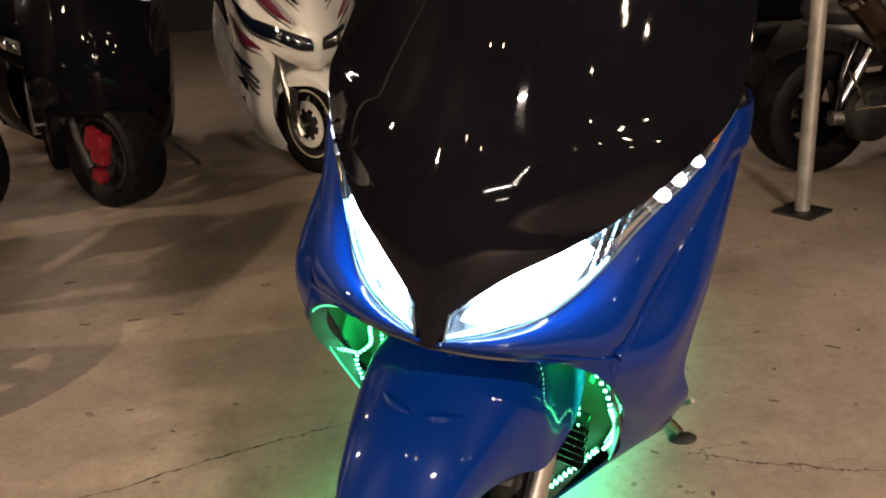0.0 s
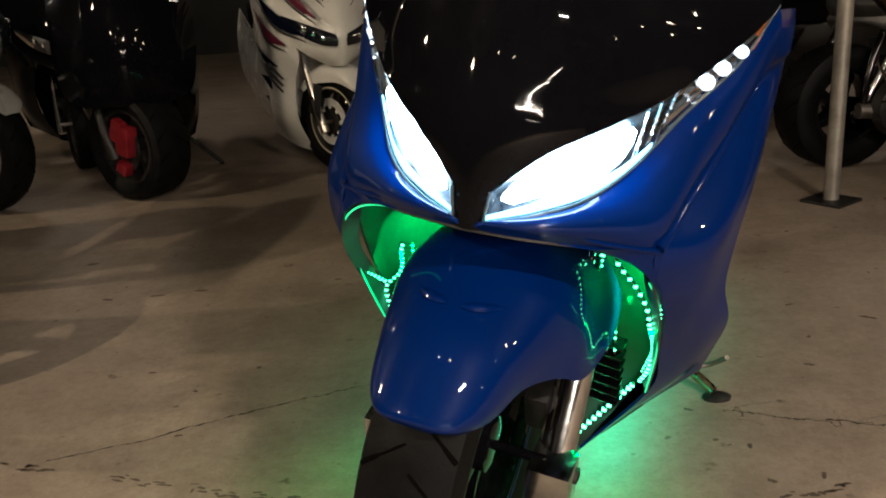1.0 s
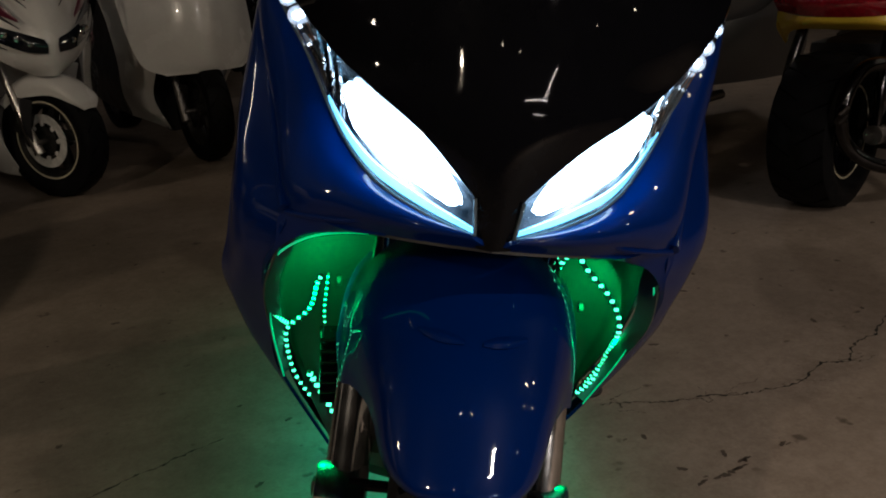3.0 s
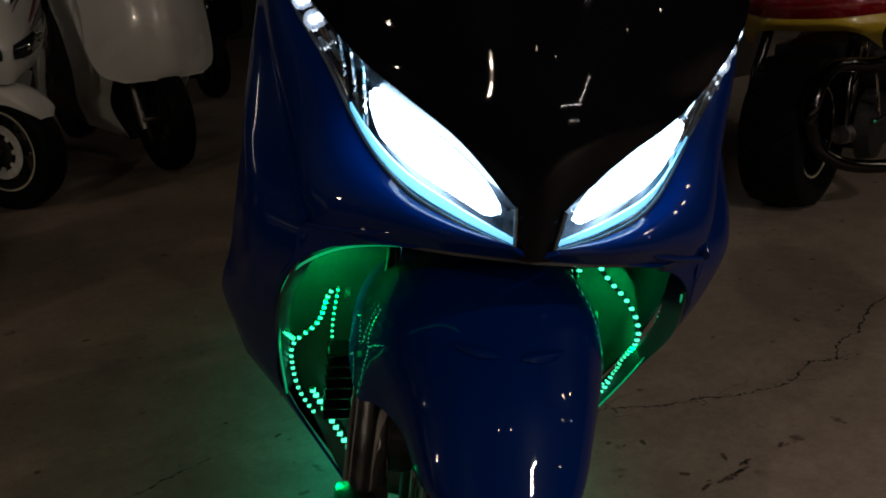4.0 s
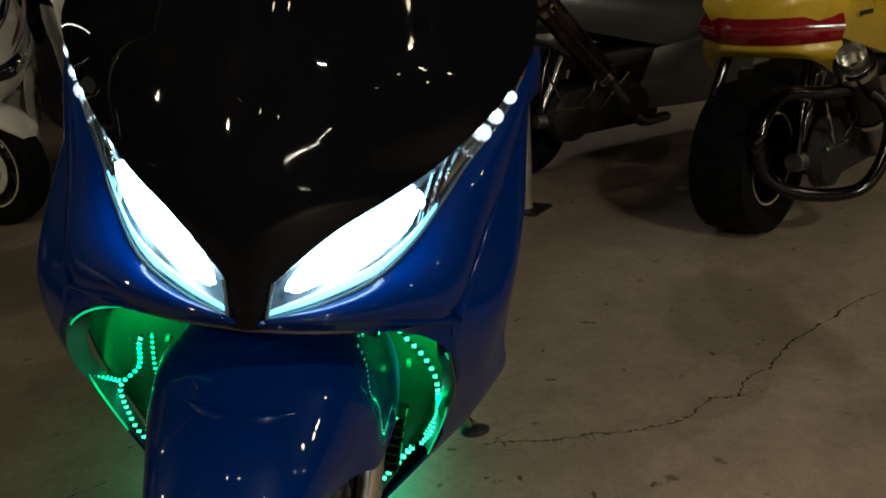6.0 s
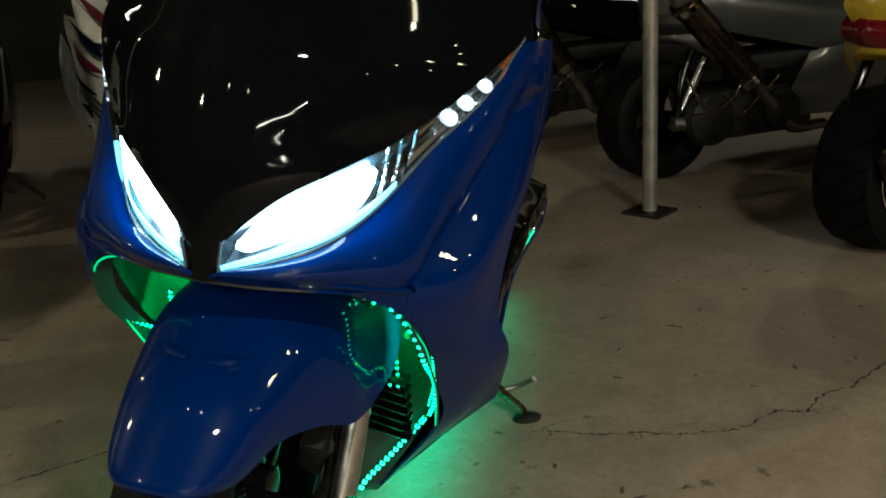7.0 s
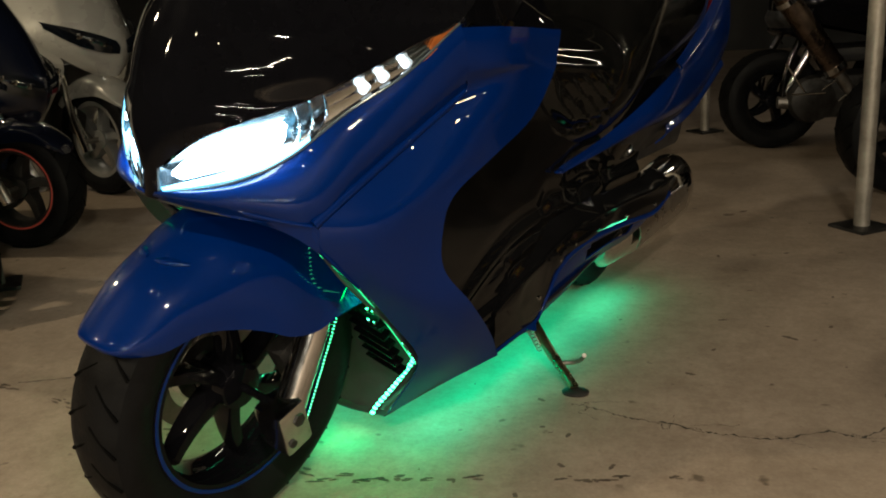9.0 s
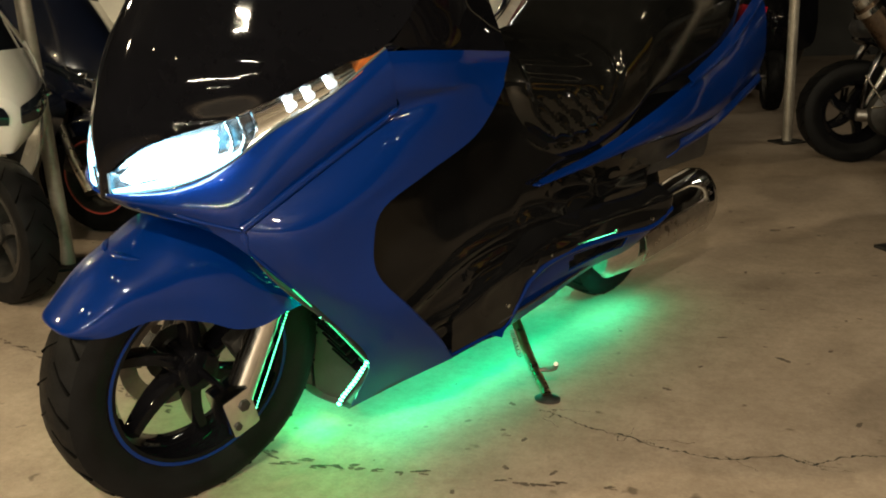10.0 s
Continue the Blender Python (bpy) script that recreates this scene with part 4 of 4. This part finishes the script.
CRACKLINE = [(0.50, 1.755), (0.541, 1.741), (0.62, 1.712), (0.704, 1.692), (0.80, 1.668), (0.861, 1.66), (0.966, 1.65), (1.06, 1.705), (1.13, 1.690), (1.22, 1.755), (1.305, 1.78), (1.42, 1.86), (1.60, 1.93), (1.85, 2.02), (2.2, 2.06)]
ribbon(CRACKLINE, (0.0012, 0.0026), CRACK, "crack")
for k in range(9):
    x, y = random.choice(CRACKLINE[1:-2])
    ribbon([(x, y), (x + random.uniform(-0.03, 0.05), y + random.uniform(-0.03, 0.03)), (x + random.uniform(0.02, 0.09), y + random.uniform(-0.06, 0.06))], (0.0011, 0.0004), CRACK, "crack")
ribbon([(-1.02, 1.66), (-0.85, 1.73), (-0.70, 1.80), (-0.55, 1.88), (-0.42, 1.93), (-0.30, 1.98)], (0.0022, 0.0014), CRACK, "crack")
for k in range(130):
    x = -1.30 + 2.05 * k / 129 + random.uniform(-0.02, 0.02)
    if -0.35 < x < -0.1 or math.sin(9 * x) + math.sin(23 * x + 1) < -0.6:
        continue
    blot(x, 1.335 + 0.17 * (x - 0.05) * (1 if x > 0 else -1.6) + random.gauss(0, 0.008), random.uniform(0.004, 0.016), random.uniform(0.002, 0.006), 12 * (1 if x > 0 else -1), STAIN)
for x, y, rx, ry in ((1.037, 2.243, 0.018, 0.009), (0.513, 1.60, 0.006, 0.009), (0.861, 2.363, 0.012, 0.006), (-0.639, 2.102, 0.010, 0.006), (-1.286, 2.696, 0.016, 0.009), (-1.12, 2.71, 0.02, 0.008), (-0.98, 2.74, 0.03, 0.007), (-0.93, 2.10, 0.009, 0.006),
                     (1.62, 3.43, 0.015, 0.008), (0.45, 1.63, 0.005, 0.007), (0.92, 3.62, 0.03, 0.012), (0.98, 3.68, 0.02, 0.01), (1.5, 2.6, 0.01, 0.006), (-0.75, 1.75, 0.008, 0.006), (1.75, 1.62, 0.02, 0.007), (0.62, 1.48, 0.006, 0.010), (-1.5, 3.1, 0.03, 0.01)):
    blot(x, y, rx, ry, random.uniform(-30, 30), STAIN)

for k in range(90):
    a, d = random.uniform(0, 2 * math.pi), random.uniform(0.2, 2.4)
    r = random.choice((0.002, 0.003, 0.004, 0.007))
    blot(0.2 + d * math.cos(a), 2.2 + 0.8 * d * math.sin(a), r * random.uniform(0.8, 1.8), r, random.uniform(0, 180), STAIN)


# ---- parked scooters seen from the front ----
def front_scooter(m, label, paint, lower, wheel_mat, tape, steer=0.0, lens=SMOKE, decal=None, tyre_w=0.13, spokes=5, caliper=None, disc=0, guard=True, chrome_fork=ALU, tall=1.0, disc_mat=ALU, apron=False, deep=False, rod=False, low_screen=False):
    t = thing("parked_scooter", m, label, "scooter", "parked scooters")
    st = Matrix.Translation((0, 0.20, 0.268)) @ pose(0, 0, 0, 0, 0, steer)
    ax = part("front_axle", lathe([(-0.11, 0.012), (0.11, 0.012)], 12), STEEL, t)
    ax.matrix_local = st
    wheel(ax, Matrix(), 0.268, tyre_w, 0.175, spokes, tape, wheel_mat, 16, disc, disc_mat, 0.3, 0.034, holes=8 if disc else 0)
    for s in (-1, 1):
        part("fork_leg", tube([(s * (tyre_w / 2 + 0.035), 0.0, -0.05), (s * (tyre_w / 2 + 0.035), 0.06, 0.10), (s * 0.085, 0.17, 0.40)], 0.024, 14, 4, 0.019), chrome_fork, ax, "polished fork leg")
        part("caliper", box(-0.022, 0.022, -0.035, 0.035, -0.06, 0.05, 0.012, m=pose(s * (tyre_w / 2 + 0.012), -0.02 if caliper else 0.08, 0.09, 25)), caliper or IRON, ax)
    if caliper:
        part("caliper", box(-0.030, 0.030, -0.045, 0.045, -0.070, 0.075, 0.014, m=pose(-(tyre_w / 2 + 0.004), -0.055, 0.035, 12)), caliper, ax, "red painted brake caliper")
        part("caliper", box(-0.026, 0.026, -0.035, 0.035, -0.030, 0.030, 0.012, m=pose(-(tyre_w / 2 + 0.004), -0.015, -0.095, 30)), caliper, ax)
    if guard:
        rows = []
        for ang, rad, half, drop in ((150, 0.285, 0.035, 0.01), (140, 0.30, 0.075, 0.03), (118, 0.305, 0.085, 0.07), (92, 0.305, 0.09, 0.10), (66, 0.30, 0.09, 0.09), (40, 0.292, 0.085, 0.06)):
            c, q = math.cos(radians(ang)), math.sin(radians(ang))
            rows.append([(half * k, (rad - drop * d) * c, (rad - drop * d) * q) for k, d in ((-1, 1), (-0.9, 0.3), (0, 0), (0.9, 0.3), (1, 1))])
        part("front_mudguard", skin(rows, 4, 4, 0.004), paint, ax)
    rows = []
    shape = ((0.47, 0.20, 0.10, 0.045), (0.52, 0.29, 0.16, 0.02), (0.66, 0.325, 0.22, 0.0), (0.85, 0.335, 0.29, 0.03), (1.03, 0.325, 0.36, 0.10), (1.20, 0.29, 0.44, 0.20)) if apron else ((0.56, 0.05, 0.11, 0.05), (0.62, 0.15, 0.14, 0.01), (0.70, 0.235, 0.20, -0.01), (0.80, 0.285, 0.28, 0.02), (0.92, 0.30, 0.37, 0.07), (1.05, 0.29, 0.45, 0.15), (1.20, 0.25, 0.52, 0.26))
    for z, half, edge, mid in shape:
        rows.append([(half * k, mid + (edge - mid) * abs(k) ** 1.7, 0.56 + (z - 0.56) * tall) for k in (-1, -0.66, -0.33, 0, 0.33, 0.66, 1)])
    part("front_cowl", skin(rows[:5] if low_screen else rows, 5, 5, 0.006), paint, t)
    if low_screen:
        part("upper_cowl", skin(rows[4:], 5, 5, 0.005), SMOKE, t, "dark smoked upper cowl")
    rows = []
    for z, half, edge, mid in ((1.19, 0.24, 0.53, 0.265), (1.32, 0.22, 0.60, 0.38), (1.44, 0.15, 0.64, 0.48)):
        rows.append([(half * k, mid + (edge - mid) * abs(k) ** 1.7, 0.56 + (z - 0.56) * tall) for k in (-1, -0.5, 0, 0.5, 1)])
    part("windscreen", skin(rows, 5, 5, 0.005), SMOKE, t)
    for mir in (False, True):
        s = -1 if mir else 1
        hl = None if apron else part("headlight", skin([[(0.025, -0.012, 0.660), (0.10, 0.008, 0.672), (0.18, 0.085, 0.715), (0.245, 0.19, 0.79)], [(0.022, -0.020, 0.690), (0.10, -0.002, 0.712), (0.18, 0.075, 0.752), (0.250, 0.19, 0.805)], [(0.030, -0.010, 0.718), (0.10, 0.010, 0.748), (0.18, 0.088, 0.785), (0.255, 0.20, 0.82)]], 5, 4, 0.006, mir), lens, t, "dark unlit headlight lens")
        for k in range(0 if apron else 3):
            p = np.array((0.09 + 0.04 * k, 0.002 + 0.028 * k, 0.705 + 0.022 * k))
            part("reflector", lathe([(-0.012, 0.004), (-0.010, 0.012), (0.006, 0.014)], 12, "y", centre=(s * p[0], p[1], p[2])), CHROME, hl)
        foot = [[(0.12, 0.36, 0.09), (0.20, 0.46, 0.12), (0.26, 0.60, 0.17)], [(0.20, 0.29, 0.28), (0.27, 0.40, 0.30), (0.29, 0.56, 0.33)]] if deep else [[(0.09, 0.50, 0.14), (0.16, 0.58, 0.18), (0.24, 0.68, 0.22)], [(0.18, 0.42, 0.32), (0.25, 0.50, 0.34), (0.28, 0.62, 0.36)]]
        if deep:
            for k in range(3):
                part("panel_groove", tube([(s * 0.305, 0.46 + 0.02 * k, 0.60 - 0.035 * k), (s * 0.290, 0.34 + 0.02 * k, 0.545 - 0.035 * k), (s * 0.262, 0.27 + 0.02 * k, 0.50 - 0.035 * k)], 0.006, 8, 5), SATIN, t, "dark moulded vent line")
            part("fork_cover", skin([[(0.10, 0.10, 0.46), (0.12, 0.17, 0.47), (0.12, 0.24, 0.47)], [(0.115, 0.13, 0.34), (0.13, 0.19, 0.34), (0.125, 0.25, 0.35)], [(0.11, 0.16, 0.26), (0.12, 0.20, 0.25), (0.115, 0.25, 0.26)]], 4, 4, 0.004, mir), SATIN, t)
        part("side_panel", skin(foot + [[(0.20, 0.26, 0.48), (0.27, 0.36, 0.50), (0.30, 0.55, 0.52)], [(0.19, 0.17, 0.64), (0.285, 0.32, 0.68), (0.31, 0.58, 0.70)], [(0.285, 0.28, 0.80), (0.31, 0.42, 0.84), (0.32, 0.66, 0.86)], [(0.30, 0.37, 0.92), (0.315, 0.5, 0.94), (0.31, 0.70, 0.95)]], 5, 5, 0.006, mir), paint, t)
        part("leg_shield", skin([[(0.0, 0.36, 0.62), (0.10, 0.36, 0.61), (0.19, 0.27, 0.58)], [(0.0, 0.50, 0.36), (0.10, 0.50, 0.36), (0.18, 0.45, 0.36)], [(0.0, 0.56, 0.12), (0.06, 0.55, 0.12), (0.10, 0.51, 0.14)]], 4, 4, 0.005, mir), lower, t)
        part("rear_body", skin([[(0.24, 0.66, 0.22), (0.25, 1.2, 0.26), (0.22, 1.9, 0.34)], [(0.28, 0.62, 0.38), (0.27, 1.2, 0.42), (0.24, 1.9, 0.46)], [(0.27, 0.62, 0.60), (0.25, 1.2, 0.60), (0.24, 1.9, 0.66)], [(0.31, 0.66, 0.86), (0.26, 1.1, 0.72), (0.20, 1.95, 0.82)]], 5, 5, 0.006, mir), lower, t)
        if decal:
            for a0, a1, a2, w, mm in decal:
                q = [np.array(a) for a in (a0, a1, a2)]
                up = np.array((0, 0, 1.0))
                w = w * 1.5
                off = np.array((0.016, -0.014, 0.0))
                rows = [[tuple(p + off + up * (w * k)) for k, p in zip((0.15, 1, 0.1), q)], [tuple(p + off + np.array((0.002, -0.002, 0))) for p in q], [tuple(p + off - up * (w * k)) for k, p in zip((0.15, 1, 0.1), q)]]
                part("decal", skin(rows, 6, 3, 0.0015, mir), mm, t, "swept dark decal stripe")
    part("seat", skin([[(-0.2, 0.95, 0.72), (0, 0.95, 0.80), (0.2, 0.95, 0.72)], [(-0.23, 1.3, 0.70), (0, 1.3, 0.78), (0.23, 1.3, 0.70)], [(-0.2, 1.6, 0.80), (0, 1.6, 0.90), (0.2, 1.6, 0.80)], [(-0.15, 1.95, 0.84), (0, 1.95, 0.93), (0.15, 1.95, 0.84)]], 5, 5, 0.005), LEATHER, t)
    wheel(t, Matrix.Translation((0, 1.66, 0.262)), 0.262, 0.15, 0.16, spokes, None, wheel_mat, 14)
    if rod:
        part("side_stand", tube([(0.14, 0.92, 0.20), (0.27, 0.84, 0.10), (0.36, 0.79, 0.018)], 0.012, 10, 4), IRON, t, "black side stand, down")
    return t


def standing(x, y, turn):
    """Pose of a parked scooter whose front wheel touches the floor at x, y."""
    return pose(x, y, 0, 0, 0, turn) @ Matrix.Translation((0, -0.20, 0))


STRIPES = [((0.10, 0.02, 0.80), (0.20, 0.12, 0.91), (0.285, 0.28, 1.05), 0.026, MAROON), ((0.05, 0.04, 0.88), (0.13, 0.085, 0.98), (0.22, 0.20, 1.12), 0.020, NAVY), ((0.15, 0.07, 0.72), (0.262, 0.25, 0.80), (0.31, 0.45, 0.93), 0.026, NAVY),
           ((0.225, 0.22, 0.67), (0.292, 0.36, 0.73), (0.314, 0.54, 0.85), 0.020, MAROON), ((0.255, 0.34, 0.56), (0.297, 0.46, 0.60), (0.314, 0.62, 0.68), 0.014, NAVY), ((0.262, 0.36, 0.50), (0.292, 0.46, 0.53), (0.312, 0.60, 0.60), 0.012, SILVER), ((0.225, 0.40, 0.42), (0.272, 0.48, 0.46), (0.300, 0.60, 0.50), 0.022, NAVY), ((0.215, 0.46, 0.33), (0.262, 0.54, 0.36), (0.285, 0.64, 0.38), 0.016, NAVY)]
STRIPES += [(tuple(np.array(a) - (0, 0, 0.032)), tuple(np.array(b) - (0, 0, 0.036)), tuple(np.array(c) - (0, 0, 0.030)), w * 0.32, SATIN) for a, b, c, w, mm in STRIPES[:5]]
front_scooter(standing(-0.72, 4.55, 22), "white scooter with maroon and black swept stripes, unlit", WHITE, WHITE, IRON, CREAM, steer=26, decal=STRIPES, disc=-1, disc_mat=DISCGREY, deep=True)
front_scooter(standing(-1.655, 4.17, 14), "black scooter with a fat front tyre and red brake parts", BLACK, BLACK, IRON, None, steer=44, tyre_w=0.22, caliper=REDPAINT, guard=False, disc=-1, disc_mat=IRON, rod=True, apron=True, chrome_fork=IRON)
front_scooter(standing(-2.36, 4.02, 78) @ Matrix.Scale(1.17, 4), "pearl grey scooter with a silver five-spoke wheel and chrome fork", PEARL, SILVER, WHEELGREY, None, steer=-6, chrome_fork=CHROME)
front_scooter(standing(-2.30, 5.0, 30), "black scooter with chrome trim, half hidden behind others", BLACK, BLACK, IRON, None, chrome_fork=CHROME, lens=CHROME)
front_scooter(standing(-2.06, 2.98, 90), "dark navy scooter with a red line round its wheel", NAVY, BLACK, IRON, RIMRED, steer=6, tyre_w=0.17)
front_scooter(standing(-1.60, 2.02, 78), "white scooter with a smoked headlight beside a pole", WHITE, SATIN, IRON, None, tall=0.95, guard=False, low_screen=True)

front_scooter(standing(-0.02, 4.95, 16), "plain white scooter with a broad smooth front apron", WHITE, SATIN, IRON, None, guard=False, apron=True, chrome_fork=STEEL)
front_scooter(standing(0.62, 7.45, 12), "black glossy scooter with a smooth front, standing unlit", BLACK, BLACK, IRON, None, guard=False, apron=True, chrome_fork=CHROME)
front_scooter(standing(-0.35, 7.7, 20), "black scooter with chrome headlights, standing unlit", BLACK, BLACK, IRON, None, lens=CHROME)


# ---- parked scooters seen from behind: y to the back, rear axle over the origin ----
def rear_scooter(m, label, paint, tape, pipe, badge=False, tyre_w=0.21, light=REDLENS, ring=True, can=CHROME, pipe_r=0.062, flank=SATIN):
    t = thing("parked_scooter", m, label, "scooter", "parked scooters")
    wheel(t, Matrix.Translation((0, 0, 0.28)), 0.28, tyre_w, 0.165, 5, tape, BLACK, 18, turn=0.4, spoke_w=0.04)
    rows = []
    for y, half, z0, z1 in ((-1.55, 0.10, 0.62, 0.70), (-1.25, 0.22, 0.54, 0.76), (-0.9, 0.27, 0.54, 0.80), (-0.5, 0.275, 0.62, 0.86), (-0.2, 0.265, 0.69, 0.90), (-0.12, 0.255, 0.72, 0.90), (-0.06, 0.235, 0.76, 0.885)):
        rows.append([(-half * 0.85, y, z0), (-half, y, (z0 + z1) / 2), (-half * 0.8, y, z1 - 0.02), (0, y, z1 + 0.03), (half * 0.8, y, z1 - 0.02), (half, y, (z0 + z1) / 2), (half * 0.85, y, z0)])
    part("tail_body", skin(rows, 4, 5, 0.006), paint, t)
    part("tail_cap", skin([[(-0.200, -0.058, 0.760), (-0.100, -0.010, 0.762), (0, 0.004, 0.764), (0.100, -0.010, 0.762), (0.200, -0.058, 0.760)], [(-0.236, -0.060, 0.822), (-0.110, -0.020, 0.840), (0, -0.010, 0.845), (0.110, -0.020, 0.840), (0.236, -0.060, 0.822)], [(-0.190, -0.060, 0.866), (-0.095, -0.058, 0.900), (0, -0.056, 0.914), (0.095, -0.058, 0.900), (0.190, -0.060, 0.866)]], 5, 5, 0.004), paint, t)
    part("rear_light", skin([[(-0.255, -0.110, 0.690), (-0.12, -0.020, 0.680), (0, -0.005, 0.677), (0.12, -0.020, 0.680), (0.255, -0.110, 0.690)], [(-0.27, -0.100, 0.735), (-0.12, 0.005, 0.725), (0, 0.020, 0.723), (0.12, 0.005, 0.725), (0.27, -0.100, 0.735)], [(-0.255, -0.120, 0.780), (-0.12, -0.010, 0.773), (0, 0.005, 0.770), (0.12, -0.010, 0.773), (0.255, -0.120, 0.780)]], 5, 4, 0.006), light, t, "wide red rear light, unlit")
    part("tail_lip", skin([[(-0.235, -0.150, 0.565), (-0.17, -0.070, 0.625), (0, -0.050, 0.630), (0.17, -0.070, 0.625), (0.235, -0.150, 0.565)], [(-0.26, -0.120, 0.625), (-0.15, -0.025, 0.655), (0, -0.008, 0.655), (0.15, -0.025, 0.655), (0.26, -0.120, 0.625)], [(-0.258, -0.115, 0.689), (-0.13, -0.020, 0.679), (0, -0.006, 0.676), (0.13, -0.020, 0.679), (0.258, -0.115, 0.689)]], 5, 4, 0.006), paint, t)
    part("seat", skin([[(-0.21, -1.420, 0.685), (0, -1.420, 0.765), (0.21, -1.420, 0.685)], [(-0.23, -1.070, 0.765), (0, -1.070, 0.865), (0.23, -1.070, 0.765)], [(-0.21, -0.670, 0.825), (0, -0.670, 0.965), (0.21, -0.670, 0.825)], [(-0.17, -0.250, 0.885), (0, -0.250, 0.995), (0.17, -0.250, 0.885)]], 5, 5, 0.006), LEATHER, t)
    part("under_tray", box(-0.2, 0.2, -0.9, -0.28, 0.48, 0.56, 0.03), SATIN, t)
    for s in (-1, 1):
        part("strut", tube([(s * 0.15, -0.12, 0.66), (s * 0.165, -0.03, 0.47), (s * 0.17, 0.0, 0.28)], 0.020, 12, 4), BLACKCHROME, t, "polished dark rear strut")
        part("axle_nut", lathe([(s * (tyre_w / 2 + 0.03), 0.018), (s * (tyre_w / 2 + 0.07), 0.014)], 10, centre=(0, 0, 0.28)), CHROME, t)
        part("front_panel", skin([[(0.24, -0.55, 0.26), (0.26, -1.0, 0.24), (0.20, -1.5, 0.22)], [(0.27, -0.6, 0.42), (0.28, -1.0, 0.44), (0.25, -1.5, 0.5)], [(0.25, -0.7, 0.55), (0.28, -1.1, 0.62), (0.22, -1.55, 0.95)]], 5, 5, 0.006, s < 0), flank, t)
    eng = part("engine", box(-0.24, 0.10, -0.75, -0.18, 0.18, 0.42, 0.05), IRON, t)
    part("gear_case", lathe([(-0.27, 0.06), (-0.25, 0.12), (-0.20, 0.13)], 24, centre=(0, -0.15, 0.29)), IRON, eng)
    part("gear_case", lathe([(-0.28, 0.05), (-0.26, 0.10), (-0.20, 0.11)], 24, centre=(0, -0.55, 0.30)), IRON, eng)
    part("swing_arm", tube([(-0.17, 0.02, 0.28), (-0.20, -0.2, 0.27), (-0.18, -0.6, 0.30)], 0.035, 12, 5), STEEL, t)
    part("shock", tube([(-0.16, -0.02, 0.32), (-0.17, -0.16, 0.58)], 0.026, 12), CHROME, t)
    (x0, y0, z0), (x1, y1, z1) = pipe
    muff = part("muffler", tube([(x0 + (x1 - x0) * 0.0, y0, z0), (x0 + (x1 - x0) * 0.62, y0 + (y1 - y0) * 0.62, z0 + (z1 - z0) * 0.62)], pipe_r, 24, caps=False), can, t, "long upswept muffler can")
    d = (Vector(pipe[1]) - Vector(pipe[0]))
    e = d.normalized()
    a0 = Vector(pipe[0])
    part("muffler_band", tube([tuple(a0 + e * 0.02), tuple(a0 + e * 0.05)], pipe_r + 0.006, 24), CHROME, muff)
    part("muffler_band", tube([tuple(a0 + d * 0.56), tuple(a0 + d * 0.60)], pipe_r + 0.006, 24), CHROME, muff)
    part("outlet", tube([tuple(a0 - e * 0.04), tuple(a0 + e * 0.12)], pipe_r * 0.76, 20, caps=False), ALU, muff, "bright flared outlet")
    part("end_cap", tube([tuple(a0 + e * 0.09), tuple(a0 + e * 0.10)], pipe_r * 0.98, 20), SATIN, muff)
    part("header_pipe", tube([tuple(a0 + d * 0.6), tuple(a0 + d * 0.85), pipe[1], (x1 + 0.06, y1 - 0.25, z1 - 0.02)], pipe_r * 0.55, 14, 4, pipe_r * 0.42), STEEL, t)
    if ring:
        pts = [(-0.250, 0.020, 0.530), (-0.168, 0.150, 0.530), (-0.145, 0.250, 0.420), (-0.150, 0.215, 0.285), (-0.236, 0.120, 0.200), (-0.370, -0.050, 0.190), (-0.425, -0.120, 0.300), (-0.420, -0.150, 0.440), (-0.350, -0.100, 0.530), (-0.250, 0.020, 0.530)]
        part("exhaust_loop", tube(pts, 0.024, 14, 5), BLACKCHROME, t, "looping exhaust pipe")
    for a, b in (((-0.27, 0.02, 0.50), (-0.26, -0.12, 0.30)), ((-0.26, -0.12, 0.30), (-0.27, -0.26, 0.40)), ((-0.27, -0.26, 0.40), (-0.27, -0.30, 0.50)), ((-0.27, -0.50, 0.46), (-0.26, -0.28, 0.28)), ((-0.27, -0.02, 0.33), (-0.27, -0.20, 0.33))):
        part("stay_rod", tube([a, b], 0.0055, 8), CHROME, t)
    if badge:
        for k in range(7):
            part("badge", box(-0.0015, 0.0015, -0.006, 0.006, -0.008 if k else -0.012, 0.008, 0.001, m=pose(-0.276, -0.22 - 0.018 * k, 0.770, 0, 0, -4)), SATIN, t, "plain dark badge bar")
    return t


rear_scooter(pose(1.985, 2.735, 0, 0, 0, 116), "yellow custom scooter with a fat rear tyre and chrome exhaust", YELLOW, CREAM, ((-0.335, -0.01, 0.635), (-0.30, -0.46, 0.26)), badge=True, tyre_w=0.23, can=BLACKCHROME)
rear_scooter(pose(1.66, 4.06, 0, 0, 0, 104), "silver custom scooter with a long diagonal exhaust pipe", SILVER, None, ((-0.28, 0.06, 0.84), (-0.24, -0.62, 0.20)), can=TITAN, light=SATIN, ring=False, flank=SILVER)
rear_scooter(pose(1.19, 5.26, 0, 0, 0, 106), "black custom scooter with a long diagonal exhaust pipe", BLACK, None, ((-0.28, 0.05, 0.86), (-0.24, -0.46, 0.18)), can=TITAN, light=SATIN, ring=False)
